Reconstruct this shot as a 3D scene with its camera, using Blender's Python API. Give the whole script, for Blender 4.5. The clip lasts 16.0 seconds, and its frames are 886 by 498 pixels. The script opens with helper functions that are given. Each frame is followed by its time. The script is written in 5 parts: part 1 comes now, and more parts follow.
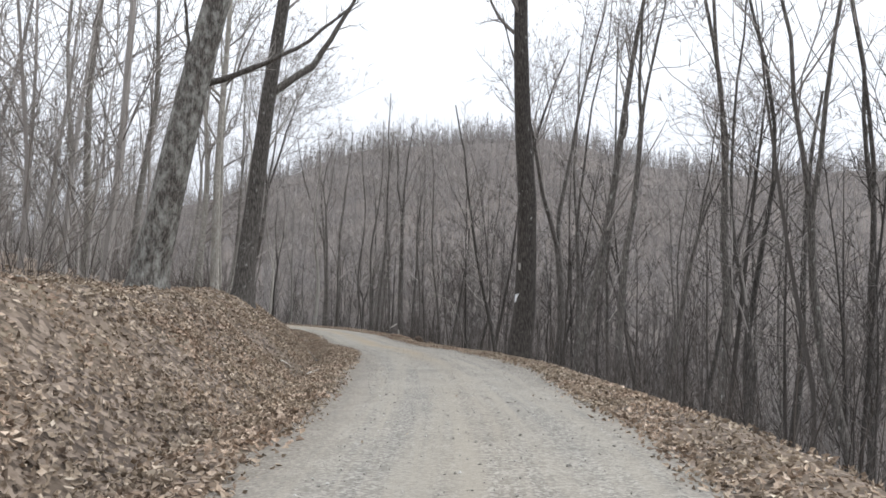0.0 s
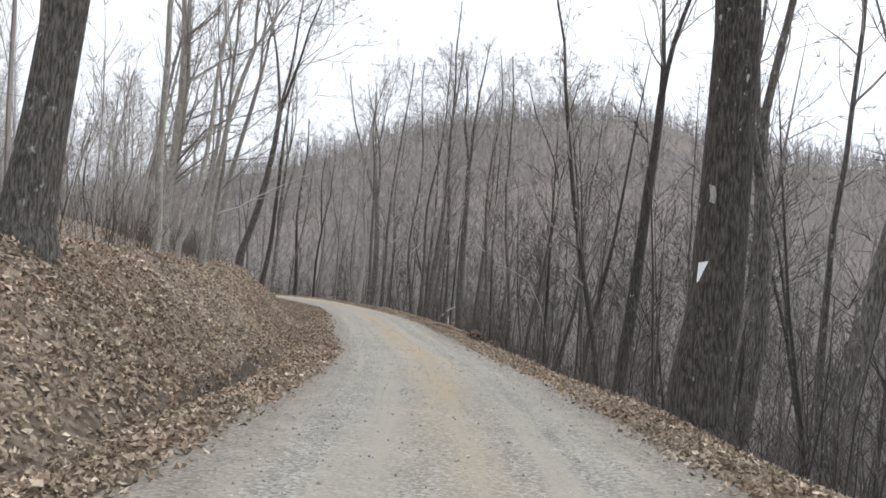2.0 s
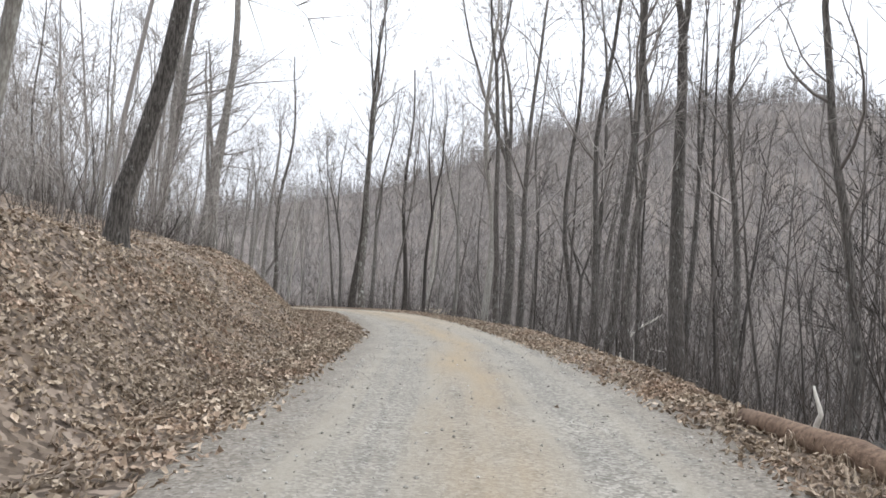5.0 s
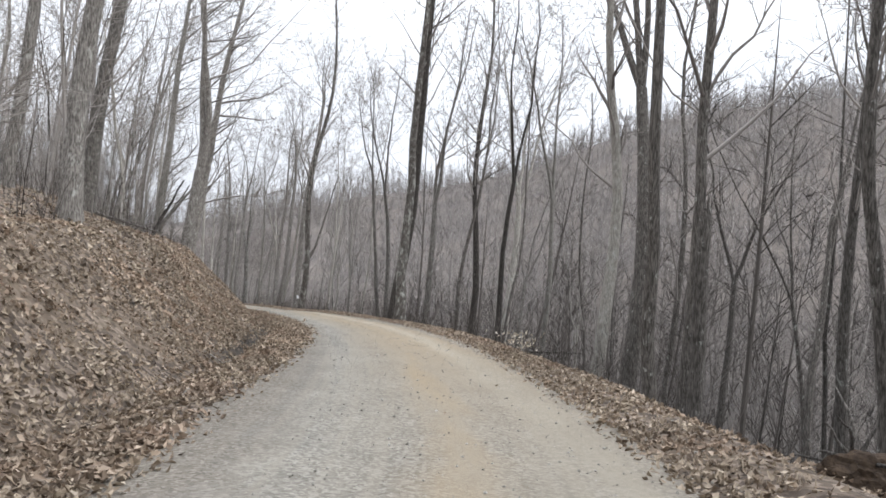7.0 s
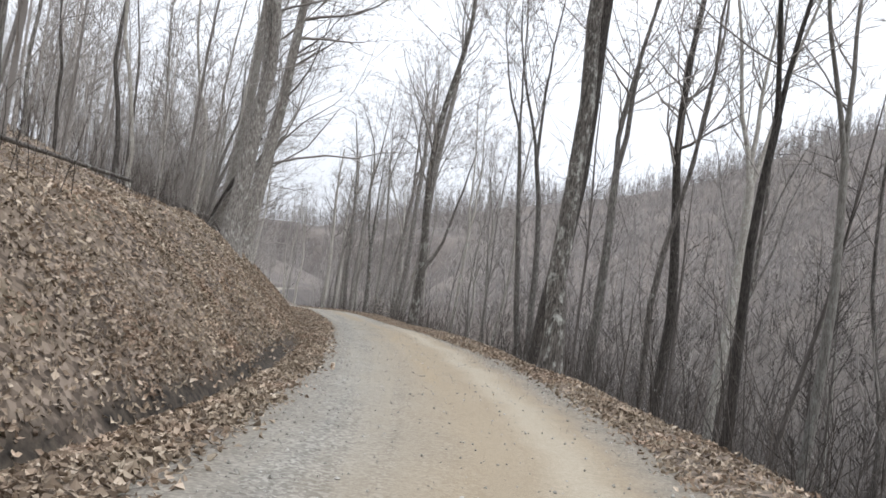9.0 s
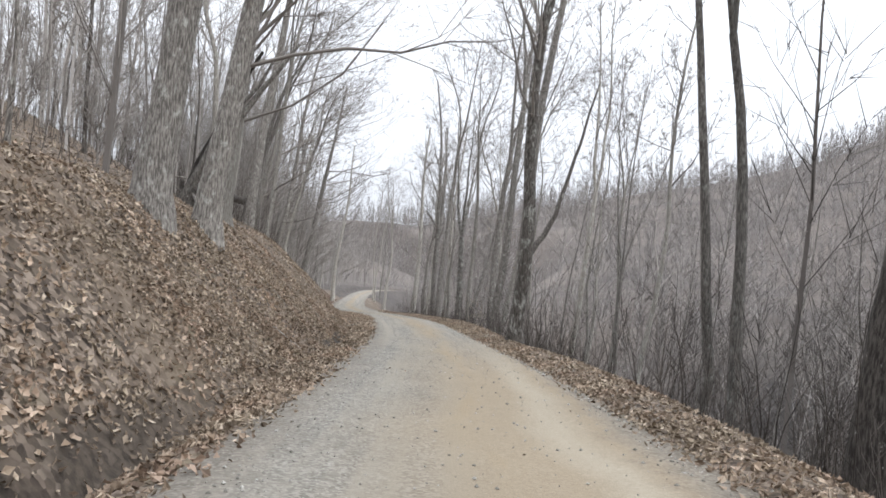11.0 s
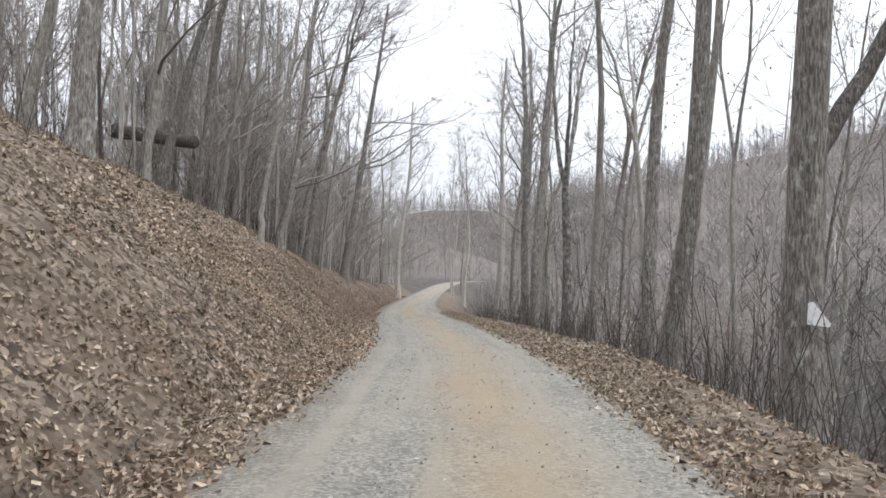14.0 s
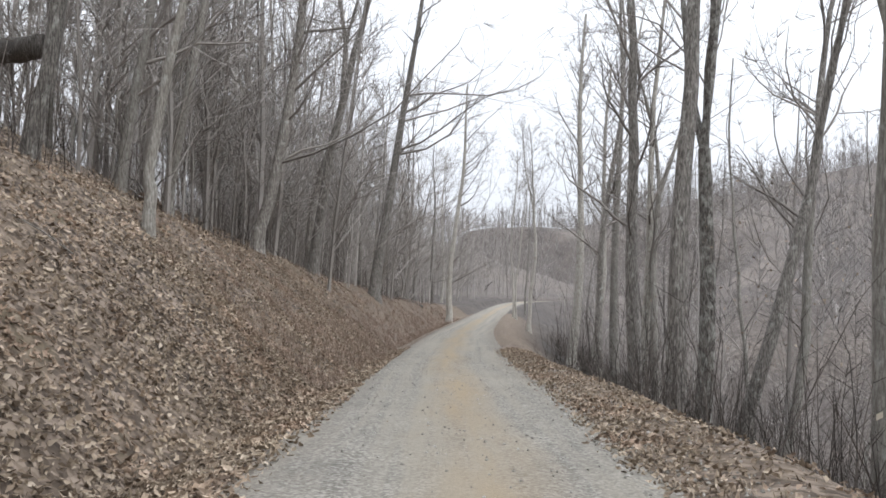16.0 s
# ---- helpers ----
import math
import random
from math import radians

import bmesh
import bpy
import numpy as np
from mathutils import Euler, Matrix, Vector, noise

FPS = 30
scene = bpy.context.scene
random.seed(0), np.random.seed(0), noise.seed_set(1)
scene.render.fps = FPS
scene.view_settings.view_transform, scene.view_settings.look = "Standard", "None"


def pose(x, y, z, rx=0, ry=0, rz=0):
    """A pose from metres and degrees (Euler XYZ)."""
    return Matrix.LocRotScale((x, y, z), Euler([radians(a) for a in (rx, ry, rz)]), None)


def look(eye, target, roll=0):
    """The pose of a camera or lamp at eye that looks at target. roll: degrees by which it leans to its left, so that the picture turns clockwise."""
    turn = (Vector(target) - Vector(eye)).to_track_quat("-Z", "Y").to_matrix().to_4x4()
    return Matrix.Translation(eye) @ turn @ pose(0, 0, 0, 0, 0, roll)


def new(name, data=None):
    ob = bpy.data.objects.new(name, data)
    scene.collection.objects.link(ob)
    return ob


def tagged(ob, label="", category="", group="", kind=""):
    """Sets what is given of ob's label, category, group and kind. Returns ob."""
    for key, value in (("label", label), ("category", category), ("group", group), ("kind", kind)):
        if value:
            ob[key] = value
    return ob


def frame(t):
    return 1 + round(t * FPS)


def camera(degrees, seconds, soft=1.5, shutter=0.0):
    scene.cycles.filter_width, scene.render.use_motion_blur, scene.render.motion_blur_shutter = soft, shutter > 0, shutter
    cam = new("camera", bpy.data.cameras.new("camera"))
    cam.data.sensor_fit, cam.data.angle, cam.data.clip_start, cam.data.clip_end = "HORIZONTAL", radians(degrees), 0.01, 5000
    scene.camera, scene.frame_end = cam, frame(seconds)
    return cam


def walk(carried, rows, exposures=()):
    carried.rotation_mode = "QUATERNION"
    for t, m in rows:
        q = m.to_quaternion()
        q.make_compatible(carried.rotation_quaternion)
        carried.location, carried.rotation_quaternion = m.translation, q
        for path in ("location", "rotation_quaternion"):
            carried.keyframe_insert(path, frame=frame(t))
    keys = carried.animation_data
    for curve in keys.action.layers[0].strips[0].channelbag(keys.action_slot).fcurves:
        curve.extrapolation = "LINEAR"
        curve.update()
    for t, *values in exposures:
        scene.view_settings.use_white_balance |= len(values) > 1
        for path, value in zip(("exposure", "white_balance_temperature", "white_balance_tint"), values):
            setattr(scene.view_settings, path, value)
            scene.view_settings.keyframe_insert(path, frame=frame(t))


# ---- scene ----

# ======== camera and its drive ========
# seconds, x, y, z, heading (degrees to the left of +y), pitch up, lean to the right
PATH = [
    (0, 0.01, 0.00, 0.02, -0.01, 2.90, -0.86),
    (0.5, 0.16, 4.33, -0.05, 0.75, 2.46, -1.41),
    (1, 0.25, 8.72, -0.16, 1.98, 1.73, -2.36),
    (1.5, 0.17, 13.18, -0.31, 3.39, 1.41, -3.24),
    (2, -0.01, 17.55, -0.44, 5.14, 1.32, -4.10),
    (2.5, -0.30, 21.80, -0.58, 6.89, 1.15, -4.38),
    (3, -0.75, 26.02, -0.77, 8.81, 1.00, -4.87),
    (3.5, -1.31, 30.46, -0.96, 10.60, 0.63, -4.73),
    (4, -2.05, 35.19, -1.19, 12.17, 0.31, -4.01),
    (4.5, -2.98, 40.14, -1.49, 13.83, 0.28, -2.87),
    (5, -4.07, 45.16, -1.66, 15.36, 1.66, -1.95),
    (5.5, -5.29, 50.16, -1.70, 16.70, 2.51, -1.50),
    (6, -6.60, 55.07, -1.71, 17.99, 2.41, -1.61),
    (6.5, -8.00, 59.82, -1.76, 19.28, 1.14, -2.25),
    (7, -9.46, 64.35, -1.89, 21.19, 1.33, -3.19),
    (7.5, -11.09, 68.60, -2.03, 23.47, 1.41, -4.11),
    (8, -12.79, 72.70, -2.11, 26.23, 1.43, -5.03),
    (8.5, -14.75, 76.63, -2.21, 29.17, 1.49, -5.82),
    (9, -16.70, 80.29, -2.32, 31.80, 1.34, -6.40),
    (9.5, -18.74, 83.70, -2.44, 34.02, 1.12, -6.79),
    (10, -20.78, 87.00, -2.58, 36.20, 0.80, -6.86),
    (10.5, -23.07, 90.27, -2.76, 37.69, 0.50, -5.60),
    (11, -25.42, 93.57, -2.91, 39.07, 0.59, -4.13),
    (11.5, -27.94, 96.80, -3.08, 40.33, 0.46, -2.90),
    (12, -30.49, 100.06, -3.25, 41.52, 0.76, -2.01),
    (12.5, -33.17, 103.23, -3.38, 42.70, 1.31, -1.28),
    (13, -35.80, 106.45, -3.62, 43.43, -0.28, -0.13),
    (13.5, -38.49, 109.55, -3.87, 44.25, -0.78, -0.18),
    (14, -41.20, 112.59, -4.07, 45.28, -0.32, -0.51),
    (14.5, -43.97, 115.54, -4.28, 46.35, -0.06, -1.09),
    (15, -46.82, 118.44, -4.42, 47.56, 0.22, -1.10),
    (15.5, -49.54, 121.17, -4.57, 48.72, 0.56, -1.19),
    (16, -52.31, 123.79, -4.73, 49.65, 1.00, -0.61),
]
cam = camera(57.0, 16.0, soft=1.65)
walk(cam, [(t, pose(x, y, z, 90 + pitch, roll, yaw)) for t, x, y, z, yaw, pitch, roll in PATH],
     exposures=[(0.0, 0.43, 6150, 10), (2.0, 0.54, 6150, 10), (4.0, 0.70, 6150, 10), (8.0, 0.54, 6150, 10), (10.0, 0.58, 6150, 10), (13.0, 0.66, 6150, 10), (16.0, 0.54, 6150, 10)])

# ======== light: bright overcast sky ========
SUN_EL, SUN_AZ = 44.0, 84.0
world = bpy.data.worlds.new("overcast_sky")
scene.world = world
world.use_nodes = True
wn, wl = world.node_tree.nodes, world.node_tree.links
wn.clear()
sky = wn.new("ShaderNodeTexSky")
sky.sky_type = "NISHITA"
sky.sun_disc = False
sky.sun_elevation, sky.sun_rotation = radians(SUN_EL), radians(SUN_AZ)
sky.air_density, sky.dust_density, sky.ozone_density = 1.0, 6.0, 1.0
wash = wn.new("ShaderNodeHueSaturation")
wash.inputs["Saturation"].default_value = 0.25
deck = wn.new("ShaderNodeMixRGB")            # a high, even cloud deck over the clear sky
wc = wn.new("ShaderNodeTexCoord")
cloud = wn.new("ShaderNodeTexNoise")
cloud.inputs["Scale"].default_value, cloud.inputs["Detail"].default_value = 2.6, 6.0
crmp = wn.new("ShaderNodeValToRGB")
crmp.color_ramp.elements[0].position, crmp.color_ramp.elements[0].color = 0.30, (0.82, 0.82, 0.82, 1)
crmp.color_ramp.elements[1].position, crmp.color_ramp.elements[1].color = 0.55, (0.97, 0.97, 0.97, 1)
bg = wn.new("ShaderNodeBackground")
bg.inputs["Strength"].default_value = 0.12
wo = wn.new("ShaderNodeOutputWorld")
wl.new(sky.outputs[0], wash.inputs["Color"])
wl.new(wc.outputs["Generated"], cloud.inputs["Vector"])
wl.new(cloud.outputs["Fac"], crmp.inputs[0])
wl.new(crmp.outputs[0], deck.inputs[0])
wl.new(wash.outputs[0], deck.inputs[1])
# an overcast sky is three times as bright overhead as along the horizon
high = wn.new("ShaderNodeSeparateXYZ")
dome = wn.new("ShaderNodeValToRGB")
for k_, (at_, lum) in enumerate([(0.0, 1.0), (1.0, 3.0)]):
    dome.color_ramp.elements[k_].position, dome.color_ramp.elements[k_].color = at_, (lum / 3 * 0.985, lum / 3, lum / 3 * 1.035, 1)
full = wn.new("ShaderNodeVectorMath")
full.operation = "SCALE"
full.inputs["Scale"].default_value = 15.2
wl.new(wc.outputs["Generated"], high.inputs[0])
wl.new(high.outputs[2], dome.inputs[0])
wl.new(dome.outputs[0], full.inputs[0])
wl.new(full.outputs[0], deck.inputs[2])
wl.new(deck.outputs[0], bg.inputs["Color"])
wl.new(bg.outputs[0], wo.inputs[0])
sun_data = bpy.data.lights.new("sun", "SUN")
sun_data.energy, sun_data.angle, sun_data.color = 0.75, radians(35), (1.0, 0.96, 0.9)
sun = new("sun", sun_data)
sun.matrix_world = look((0, 0, 60), (-60 * math.sin(radians(SUN_AZ)) / math.tan(radians(SUN_EL)), -60 * math.cos(radians(SUN_AZ)) / math.tan(radians(SUN_EL)), 0))


# ======== materials ========
def material(name, rough=0.9):
    m = bpy.data.materials.new(name)
    m.use_nodes = True
    n, l = m.node_tree.nodes, m.node_tree.links
    b = n["Principled BSDF"]
    b.inputs["Roughness"].default_value = rough
    b.inputs["Specular IOR Level"].default_value = 0.25
    return m, n, l, b


def ramp(n, l, src, stops):
    r = n.new("ShaderNodeValToRGB")
    e = r.color_ramp.elements
    while len(e) < len(stops):
        e.new(0.5)
    for k, (at, c) in enumerate(stops):
        e[k].position, e[k].color = at, (*c, 1)
    l.new(src, r.inputs[0])
    return r.outputs[0]


def tex(n, l, kind, vec, scale, detail=4.0, out="Fac", rough=0.6):
    t = n.new("ShaderNodeTex" + kind)
    t.inputs["Scale"].default_value = scale
    if kind == "Noise":
        t.inputs["Detail"].default_value, t.inputs["Roughness"].default_value = detail, rough
    l.new(vec, t.inputs["Vector"])
    return t.outputs[out]


def mix(n, l, fac, a, b, how="MIX"):
    m = n.new("ShaderNodeMixRGB")
    m.blend_type = how
    for sock, v in zip(m.inputs, (fac, a, b)):
        if hasattr(v, "is_linked"):
            l.new(v, sock)
        else:
            sock.default_value = v if isinstance(v, (int, float)) else (*v, 1)
    return m.outputs[0]


def calc(n, l, how, a, b=0.0):
    m = n.new("ShaderNodeMath")
    m.operation = how
    for sock, v in zip(m.inputs, (a, b)):
        if hasattr(v, "is_linked"):
            l.new(v, sock)
        else:
            sock.default_value = v
    return m.outputs[0]


def bump(n, l, b, height, strength, dist):
    u = n.new("ShaderNodeBump")
    u.inputs["Strength"].default_value, u.inputs["Distance"].default_value = strength, dist
    l.new(height, u.inputs["Height"])
    l.new(u.outputs[0], b.inputs["Normal"])


def stretched(n, l, vec, x, y, z):
    m = n.new("ShaderNodeMapping")
    m.inputs["Scale"].default_value = (x, y, z)
    l.new(vec, m.inputs["Vector"])
    return m.outputs[0]


def foot_of(s):
    """Distance from the road's middle to the foot of the uphill bank."""
    return np.interp(s, [0, 20, 36, 60, 80, 88, 97, 110, 130, 148, 154, 160, 172, 200], [3.6, 3.85, 3.85, 3.95, 4.0, 3.8, 3.4, 3.35, 3.4, 3.2, 2.85, 2.6, 2.7, 3.0])


def wet(s):
    """How open and muddy the ditch is along the road, 0 to 1."""
    return np.interp(s, [14, 16, 22, 25, 28, 31, 36, 40, 78, 84, 104, 110, 119, 122, 127, 131], [0.1, 0.35, 0.35, 0.2, 0.5, 1, 1, 0.1, 0.1, 1, 1, 0.1, 0.1, 1, 1, 0.0])


def ground_material():
    m, n, l, b = material("leaf_litter_ground", 0.95)
    tc = n.new("ShaderNodeTexCoord")
    v, uv = tc.outputs["Object"], tc.outputs["UV"]
    warp = n.new("ShaderNodeTexNoise")
    warp.inputs["Scale"].default_value = 9.0
    l.new(v, warp.inputs["Vector"])
    v2 = mix(n, l, 0.06, v, warp.outputs["Color"])
    cells = n.new("ShaderNodeTexVoronoi")
    cells.inputs["Scale"].default_value = 12.0
    l.new(v2, cells.inputs["Vector"])
    g = n.new("ShaderNodeSeparateColor")
    l.new(cells.outputs["Color"], g.inputs[0])
    leaf = ramp(n, l, g.outputs[0], [(0.0, (0.045, 0.034, 0.026)), (0.35, (0.10, 0.077, 0.059)), (0.7, (0.185, 0.145, 0.112)), (1.0, (0.29, 0.234, 0.185))])
    big = tex(n, l, "Noise", v, 0.35, 5.0)
    soil = mix(n, l, ramp(n, l, big, [(0.45, (0, 0, 0)), (0.66, (0.6, 0.6, 0.6))]), leaf, (0.16, 0.122, 0.086))
    moss = tex(n, l, "Noise", v, 0.8, 6.0)
    col = mix(n, l, ramp(n, l, moss, [(0.56, (0, 0, 0)), (0.72, (0.55, 0.55, 0.55))]), soil, (0.17, 0.14, 0.085))
    sep = n.new("ShaderNodeSeparateXYZ")
    l.new(uv, sep.inputs[0])
    # wet mud along the ditch, broken up by drifts of leaves
    toe = ramp(n, l, calc(n, l, "DIVIDE", sep.outputs[1], 200.0), [(q / 200.0, (foot_of(q) / 10.0,) * 3) for q in (0.0, 20.0, 80.0, 88.0, 97.0, 130.0, 148.0, 160.0, 172.0, 200.0)])
    ditch = ramp(n, l, calc(n, l, "ABSOLUTE", calc(n, l, "ADD", sep.outputs[0], calc(n, l, "SUBTRACT", calc(n, l, "MULTIPLY", toe, 10.0), 0.25))), [(0.14, (1, 1, 1)), (0.36, (0, 0, 0))])
    drift = ramp(n, l, tex(n, l, "Noise", v, 0.7, 4.0), [(0.26, (0, 0, 0)), (0.40, (1, 1, 1))])
    runs = ramp(n, l, calc(n, l, "DIVIDE", sep.outputs[1], 200.0), [(q / 200.0, (float(wet(q)),) * 3) for q in (14.0, 17.0, 26.0, 31.0, 37.0, 41.0, 78.0, 85.0, 104.0, 111.0, 119.0, 122.0, 127.0, 131.0)])
    col = mix(n, l, calc(n, l, "MULTIPLY", runs, calc(n, l, "MULTIPLY", ditch, drift)), col, ramp(n, l, tex(n, l, "Noise", v, 7.0, 6.0), [(0.35, (0.018, 0.015, 0.012)), (0.7, (0.085, 0.068, 0.052))]))
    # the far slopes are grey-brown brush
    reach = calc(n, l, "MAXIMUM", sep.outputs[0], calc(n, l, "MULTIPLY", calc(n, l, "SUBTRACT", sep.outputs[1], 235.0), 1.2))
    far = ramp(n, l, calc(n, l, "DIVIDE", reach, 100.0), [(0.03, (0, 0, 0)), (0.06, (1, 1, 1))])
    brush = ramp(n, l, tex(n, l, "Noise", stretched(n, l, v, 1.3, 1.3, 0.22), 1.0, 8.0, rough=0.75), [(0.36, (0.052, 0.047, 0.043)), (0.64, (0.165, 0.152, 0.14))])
    # hollow's shade tinted into the near slope, distance haze into the ground across
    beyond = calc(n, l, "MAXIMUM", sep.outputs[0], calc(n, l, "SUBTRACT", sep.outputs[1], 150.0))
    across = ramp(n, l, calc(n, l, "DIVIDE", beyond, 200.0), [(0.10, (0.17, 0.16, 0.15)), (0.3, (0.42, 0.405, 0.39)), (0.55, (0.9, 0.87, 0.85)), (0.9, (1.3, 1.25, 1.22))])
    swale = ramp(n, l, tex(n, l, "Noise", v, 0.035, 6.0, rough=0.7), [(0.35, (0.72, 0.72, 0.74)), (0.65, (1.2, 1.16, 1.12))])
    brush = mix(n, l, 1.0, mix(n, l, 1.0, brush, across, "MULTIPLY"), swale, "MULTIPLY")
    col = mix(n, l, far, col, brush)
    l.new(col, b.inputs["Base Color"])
    bump(n, l, b, tex(n, l, "Noise", v, 26.0, 5.0), 0.45, 0.03)
    return m


def gravel_material():
    m, n, l, b = material("limestone_gravel", 0.92)
    tc = n.new("ShaderNodeTexCoord")
    uv, v = tc.outputs["UV"], tc.outputs["Object"]
    stones_ = n.new("ShaderNodeTexVoronoi")
    stones_.inputs["Scale"].default_value = 38.0
    jit = n.new("ShaderNodeTexNoise")
    jit.inputs["Scale"].default_value = 30.0
    l.new(v, jit.inputs["Vector"])
    l.new(mix(n, l, 0.035, v, jit.outputs["Color"]), stones_.inputs["Vector"])
    g = n.new("ShaderNodeSeparateColor")
    l.new(stones_.outputs["Color"], g.inputs[0])
    stone = ramp(n, l, g.outputs[0], [(0.0, (0.13, 0.121, 0.104)), (0.5, (0.21, 0.196, 0.17)), (1.0, (0.335, 0.316, 0.278))])
    fine = tex(n, l, "Noise", v, 90.0, 3.0)
    slow = tex(n, l, "Noise", v, 0.9, 5.0)
    stone = mix(n, l, 1.0, stone, ramp(n, l, slow, [(0.3, (0.82, 0.82, 0.82)), (0.7, (1.12, 1.11, 1.09))]), "MULTIPLY")
    dust = ramp(n, l, fine, [(0.3, (0.235, 0.212, 0.172)), (0.7, (0.335, 0.305, 0.25))])
    sep = n.new("ShaderNodeSeparateXYZ")
    l.new(uv, sep.inputs[0])
    # clay shows along the crown, and over most of the road in its middle stretch; loose stone lies beside the wheel tracks
    wander = calc(n, l, "MULTIPLY", calc(n, l, "SUBTRACT", tex(n, l, "Noise", v, 0.25, 3.0), 0.5), 1.1)
    d = calc(n, l, "ADD", sep.outputs[0], wander)
    crown = ramp(n, l, calc(n, l, "ABSOLUTE", calc(n, l, "ADD", d, 0.05)), [(0.05, (1, 1, 1)), (0.70, (0, 0, 0))])
    patch = ramp(n, l, tex(n, l, "Noise", stretched(n, l, uv, 0.8, 0.10, 1), 1.6, 5.0), [(0.34, (0.35, 0.35, 0.35)), (0.58, (1, 1, 1))])
    stretch = ramp(n, l, calc(n, l, "DIVIDE", sep.outputs[1], 200.0), [(0.33, (0, 0, 0)), (0.42, (1, 1, 1)), (0.56, (1, 1, 1)), (0.64, (0, 0, 0))])
    wide = ramp(n, l, calc(n, l, "ADD", calc(n, l, "DIVIDE", d, 4.0), 0.5), [(0.16, (0, 0, 0)), (0.50, (0.85, 0.85, 0.85)), (0.85, (0.85, 0.85, 0.85)), (0.95, (0.3, 0.3, 0.3))])
    begun = ramp(n, l, calc(n, l, "DIVIDE", sep.outputs[1], 200.0), [(0.10, (0.15, 0.15, 0.15)), (0.16, (1, 1, 1))])
    crown = calc(n, l, "MULTIPLY", crown, begun)
    clay = calc(n, l, "MAXIMUM", calc(n, l, "MULTIPLY", crown, patch), calc(n, l, "MULTIPLY", stretch, wide))
    track = ramp(n, l, tex(n, l, "Noise", stretched(n, l, uv, 2.2, 0.05, 1), 1.3, 4.0), [(0.42, (0, 0, 0)), (0.66, (0.85, 0.85, 0.85))])
    col = mix(n, l, track, stone, dust)
    tan = ramp(n, l, fine, [(0.3, (0.225, 0.172, 0.108)), (0.7, (0.36, 0.286, 0.19))])
    pale = ramp(n, l, fine, [(0.3, (0.31, 0.263, 0.188)), (0.7, (0.46, 0.4, 0.305))])
    rut = ramp(n, l, calc(n, l, "ABSOLUTE", calc(n, l, "SUBTRACT", d, 0.95)), [(0.08, (0.8, 0.8, 0.8)), (0.42, (0, 0, 0))])
    tan = mix(n, l, calc(n, l, "MULTIPLY", rut, stretch), tan, pale)
    col = mix(n, l, calc(n, l, "MULTIPLY", clay, 0.85), col, tan)
    # grit and crumbled leaf darken the ragged rims
    worn = calc(n, l, "ADD", calc(n, l, "ABSOLUTE", calc(n, l, "ADD", sep.outputs[0], 0.08)), calc(n, l, "MULTIPLY", calc(n, l, "SUBTRACT", tex(n, l, "Noise", v, 2.2, 5.0), 0.5), 1.3))
    rim = ramp(n, l, calc(n, l, "DIVIDE", worn, 4.0), [(0.34, (0, 0, 0)), (0.50, (0.75, 0.75, 0.75))])
    col = mix(n, l, rim, col, ramp(n, l, g.outputs[2], [(0.0, (0.085, 0.072, 0.057)), (0.6, (0.165, 0.142, 0.114)), (1.0, (0.28, 0.25, 0.21))]))
    l.new(col, b.inputs["Base Color"])
    hgt = mix(n, l, track, g.outputs[1], fine)
    bump(n, l, b, hgt, 0.65, 0.018)
    return m


def bark_material(name, dark, pale, lichen):
    m, n, l, b = material(name, 0.92)
    v = n.new("ShaderNodeTexCoord").outputs["Object"]
    info = n.new("ShaderNodeObjectInfo")
    off = n.new("ShaderNodeVectorMath")
    off.operation = "ADD"
    l.new(v, off.inputs[0])
    sh = calc(n, l, "MULTIPLY", info.outputs["Random"], 40.0)
    l.new(sh, off.inputs[1])
    v = off.outputs[0]
    ridges = tex(n, l, "Noise", stretched(n, l, v, 34, 34, 5.0), 1.0, 7.0, rough=0.68)
    col = ramp(n, l, ridges, [(0.42, dark), (0.60, pale)])
    blotch = tex(n, l, "Noise", stretched(n, l, v, 6.5, 6.5, 3.4), 1.0, 6.0, rough=0.72)
    lich = ramp(n, l, blotch, [(0.6 - 0.06 * lichen, (0, 0, 0)), (0.68, (0.75, 0.75, 0.75))])
    col = mix(n, l, lich, col, (0.44, 0.44, 0.40))
    shade = calc(n, l, "ADD", calc(n, l, "MULTIPLY", info.outputs["Random"], 0.75), 0.68)
    comb = n.new("ShaderNodeCombineColor")
    for k in range(3):
        l.new(shade, comb.inputs[k])
    col = mix(n, l, 1.0, col, comb.outputs[0], "MULTIPLY")
    l.new(col, b.inputs["Base Color"])
    bump(n, l, b, ridges, 0.8, 0.03)
    return m


def twig_material():
    m, n, l, b = material("bare_twigs", 0.9)
    isl = n.new("ShaderNodeNewGeometry").outputs["Random Per Island"]
    col = ramp(n, l, isl, [(0.0, (0.15, 0.134, 0.12)), (0.6, (0.25, 0.226, 0.204)), (1.0, (0.38, 0.35, 0.32))])
    l.new(col, b.inputs["Base Color"])
    return m


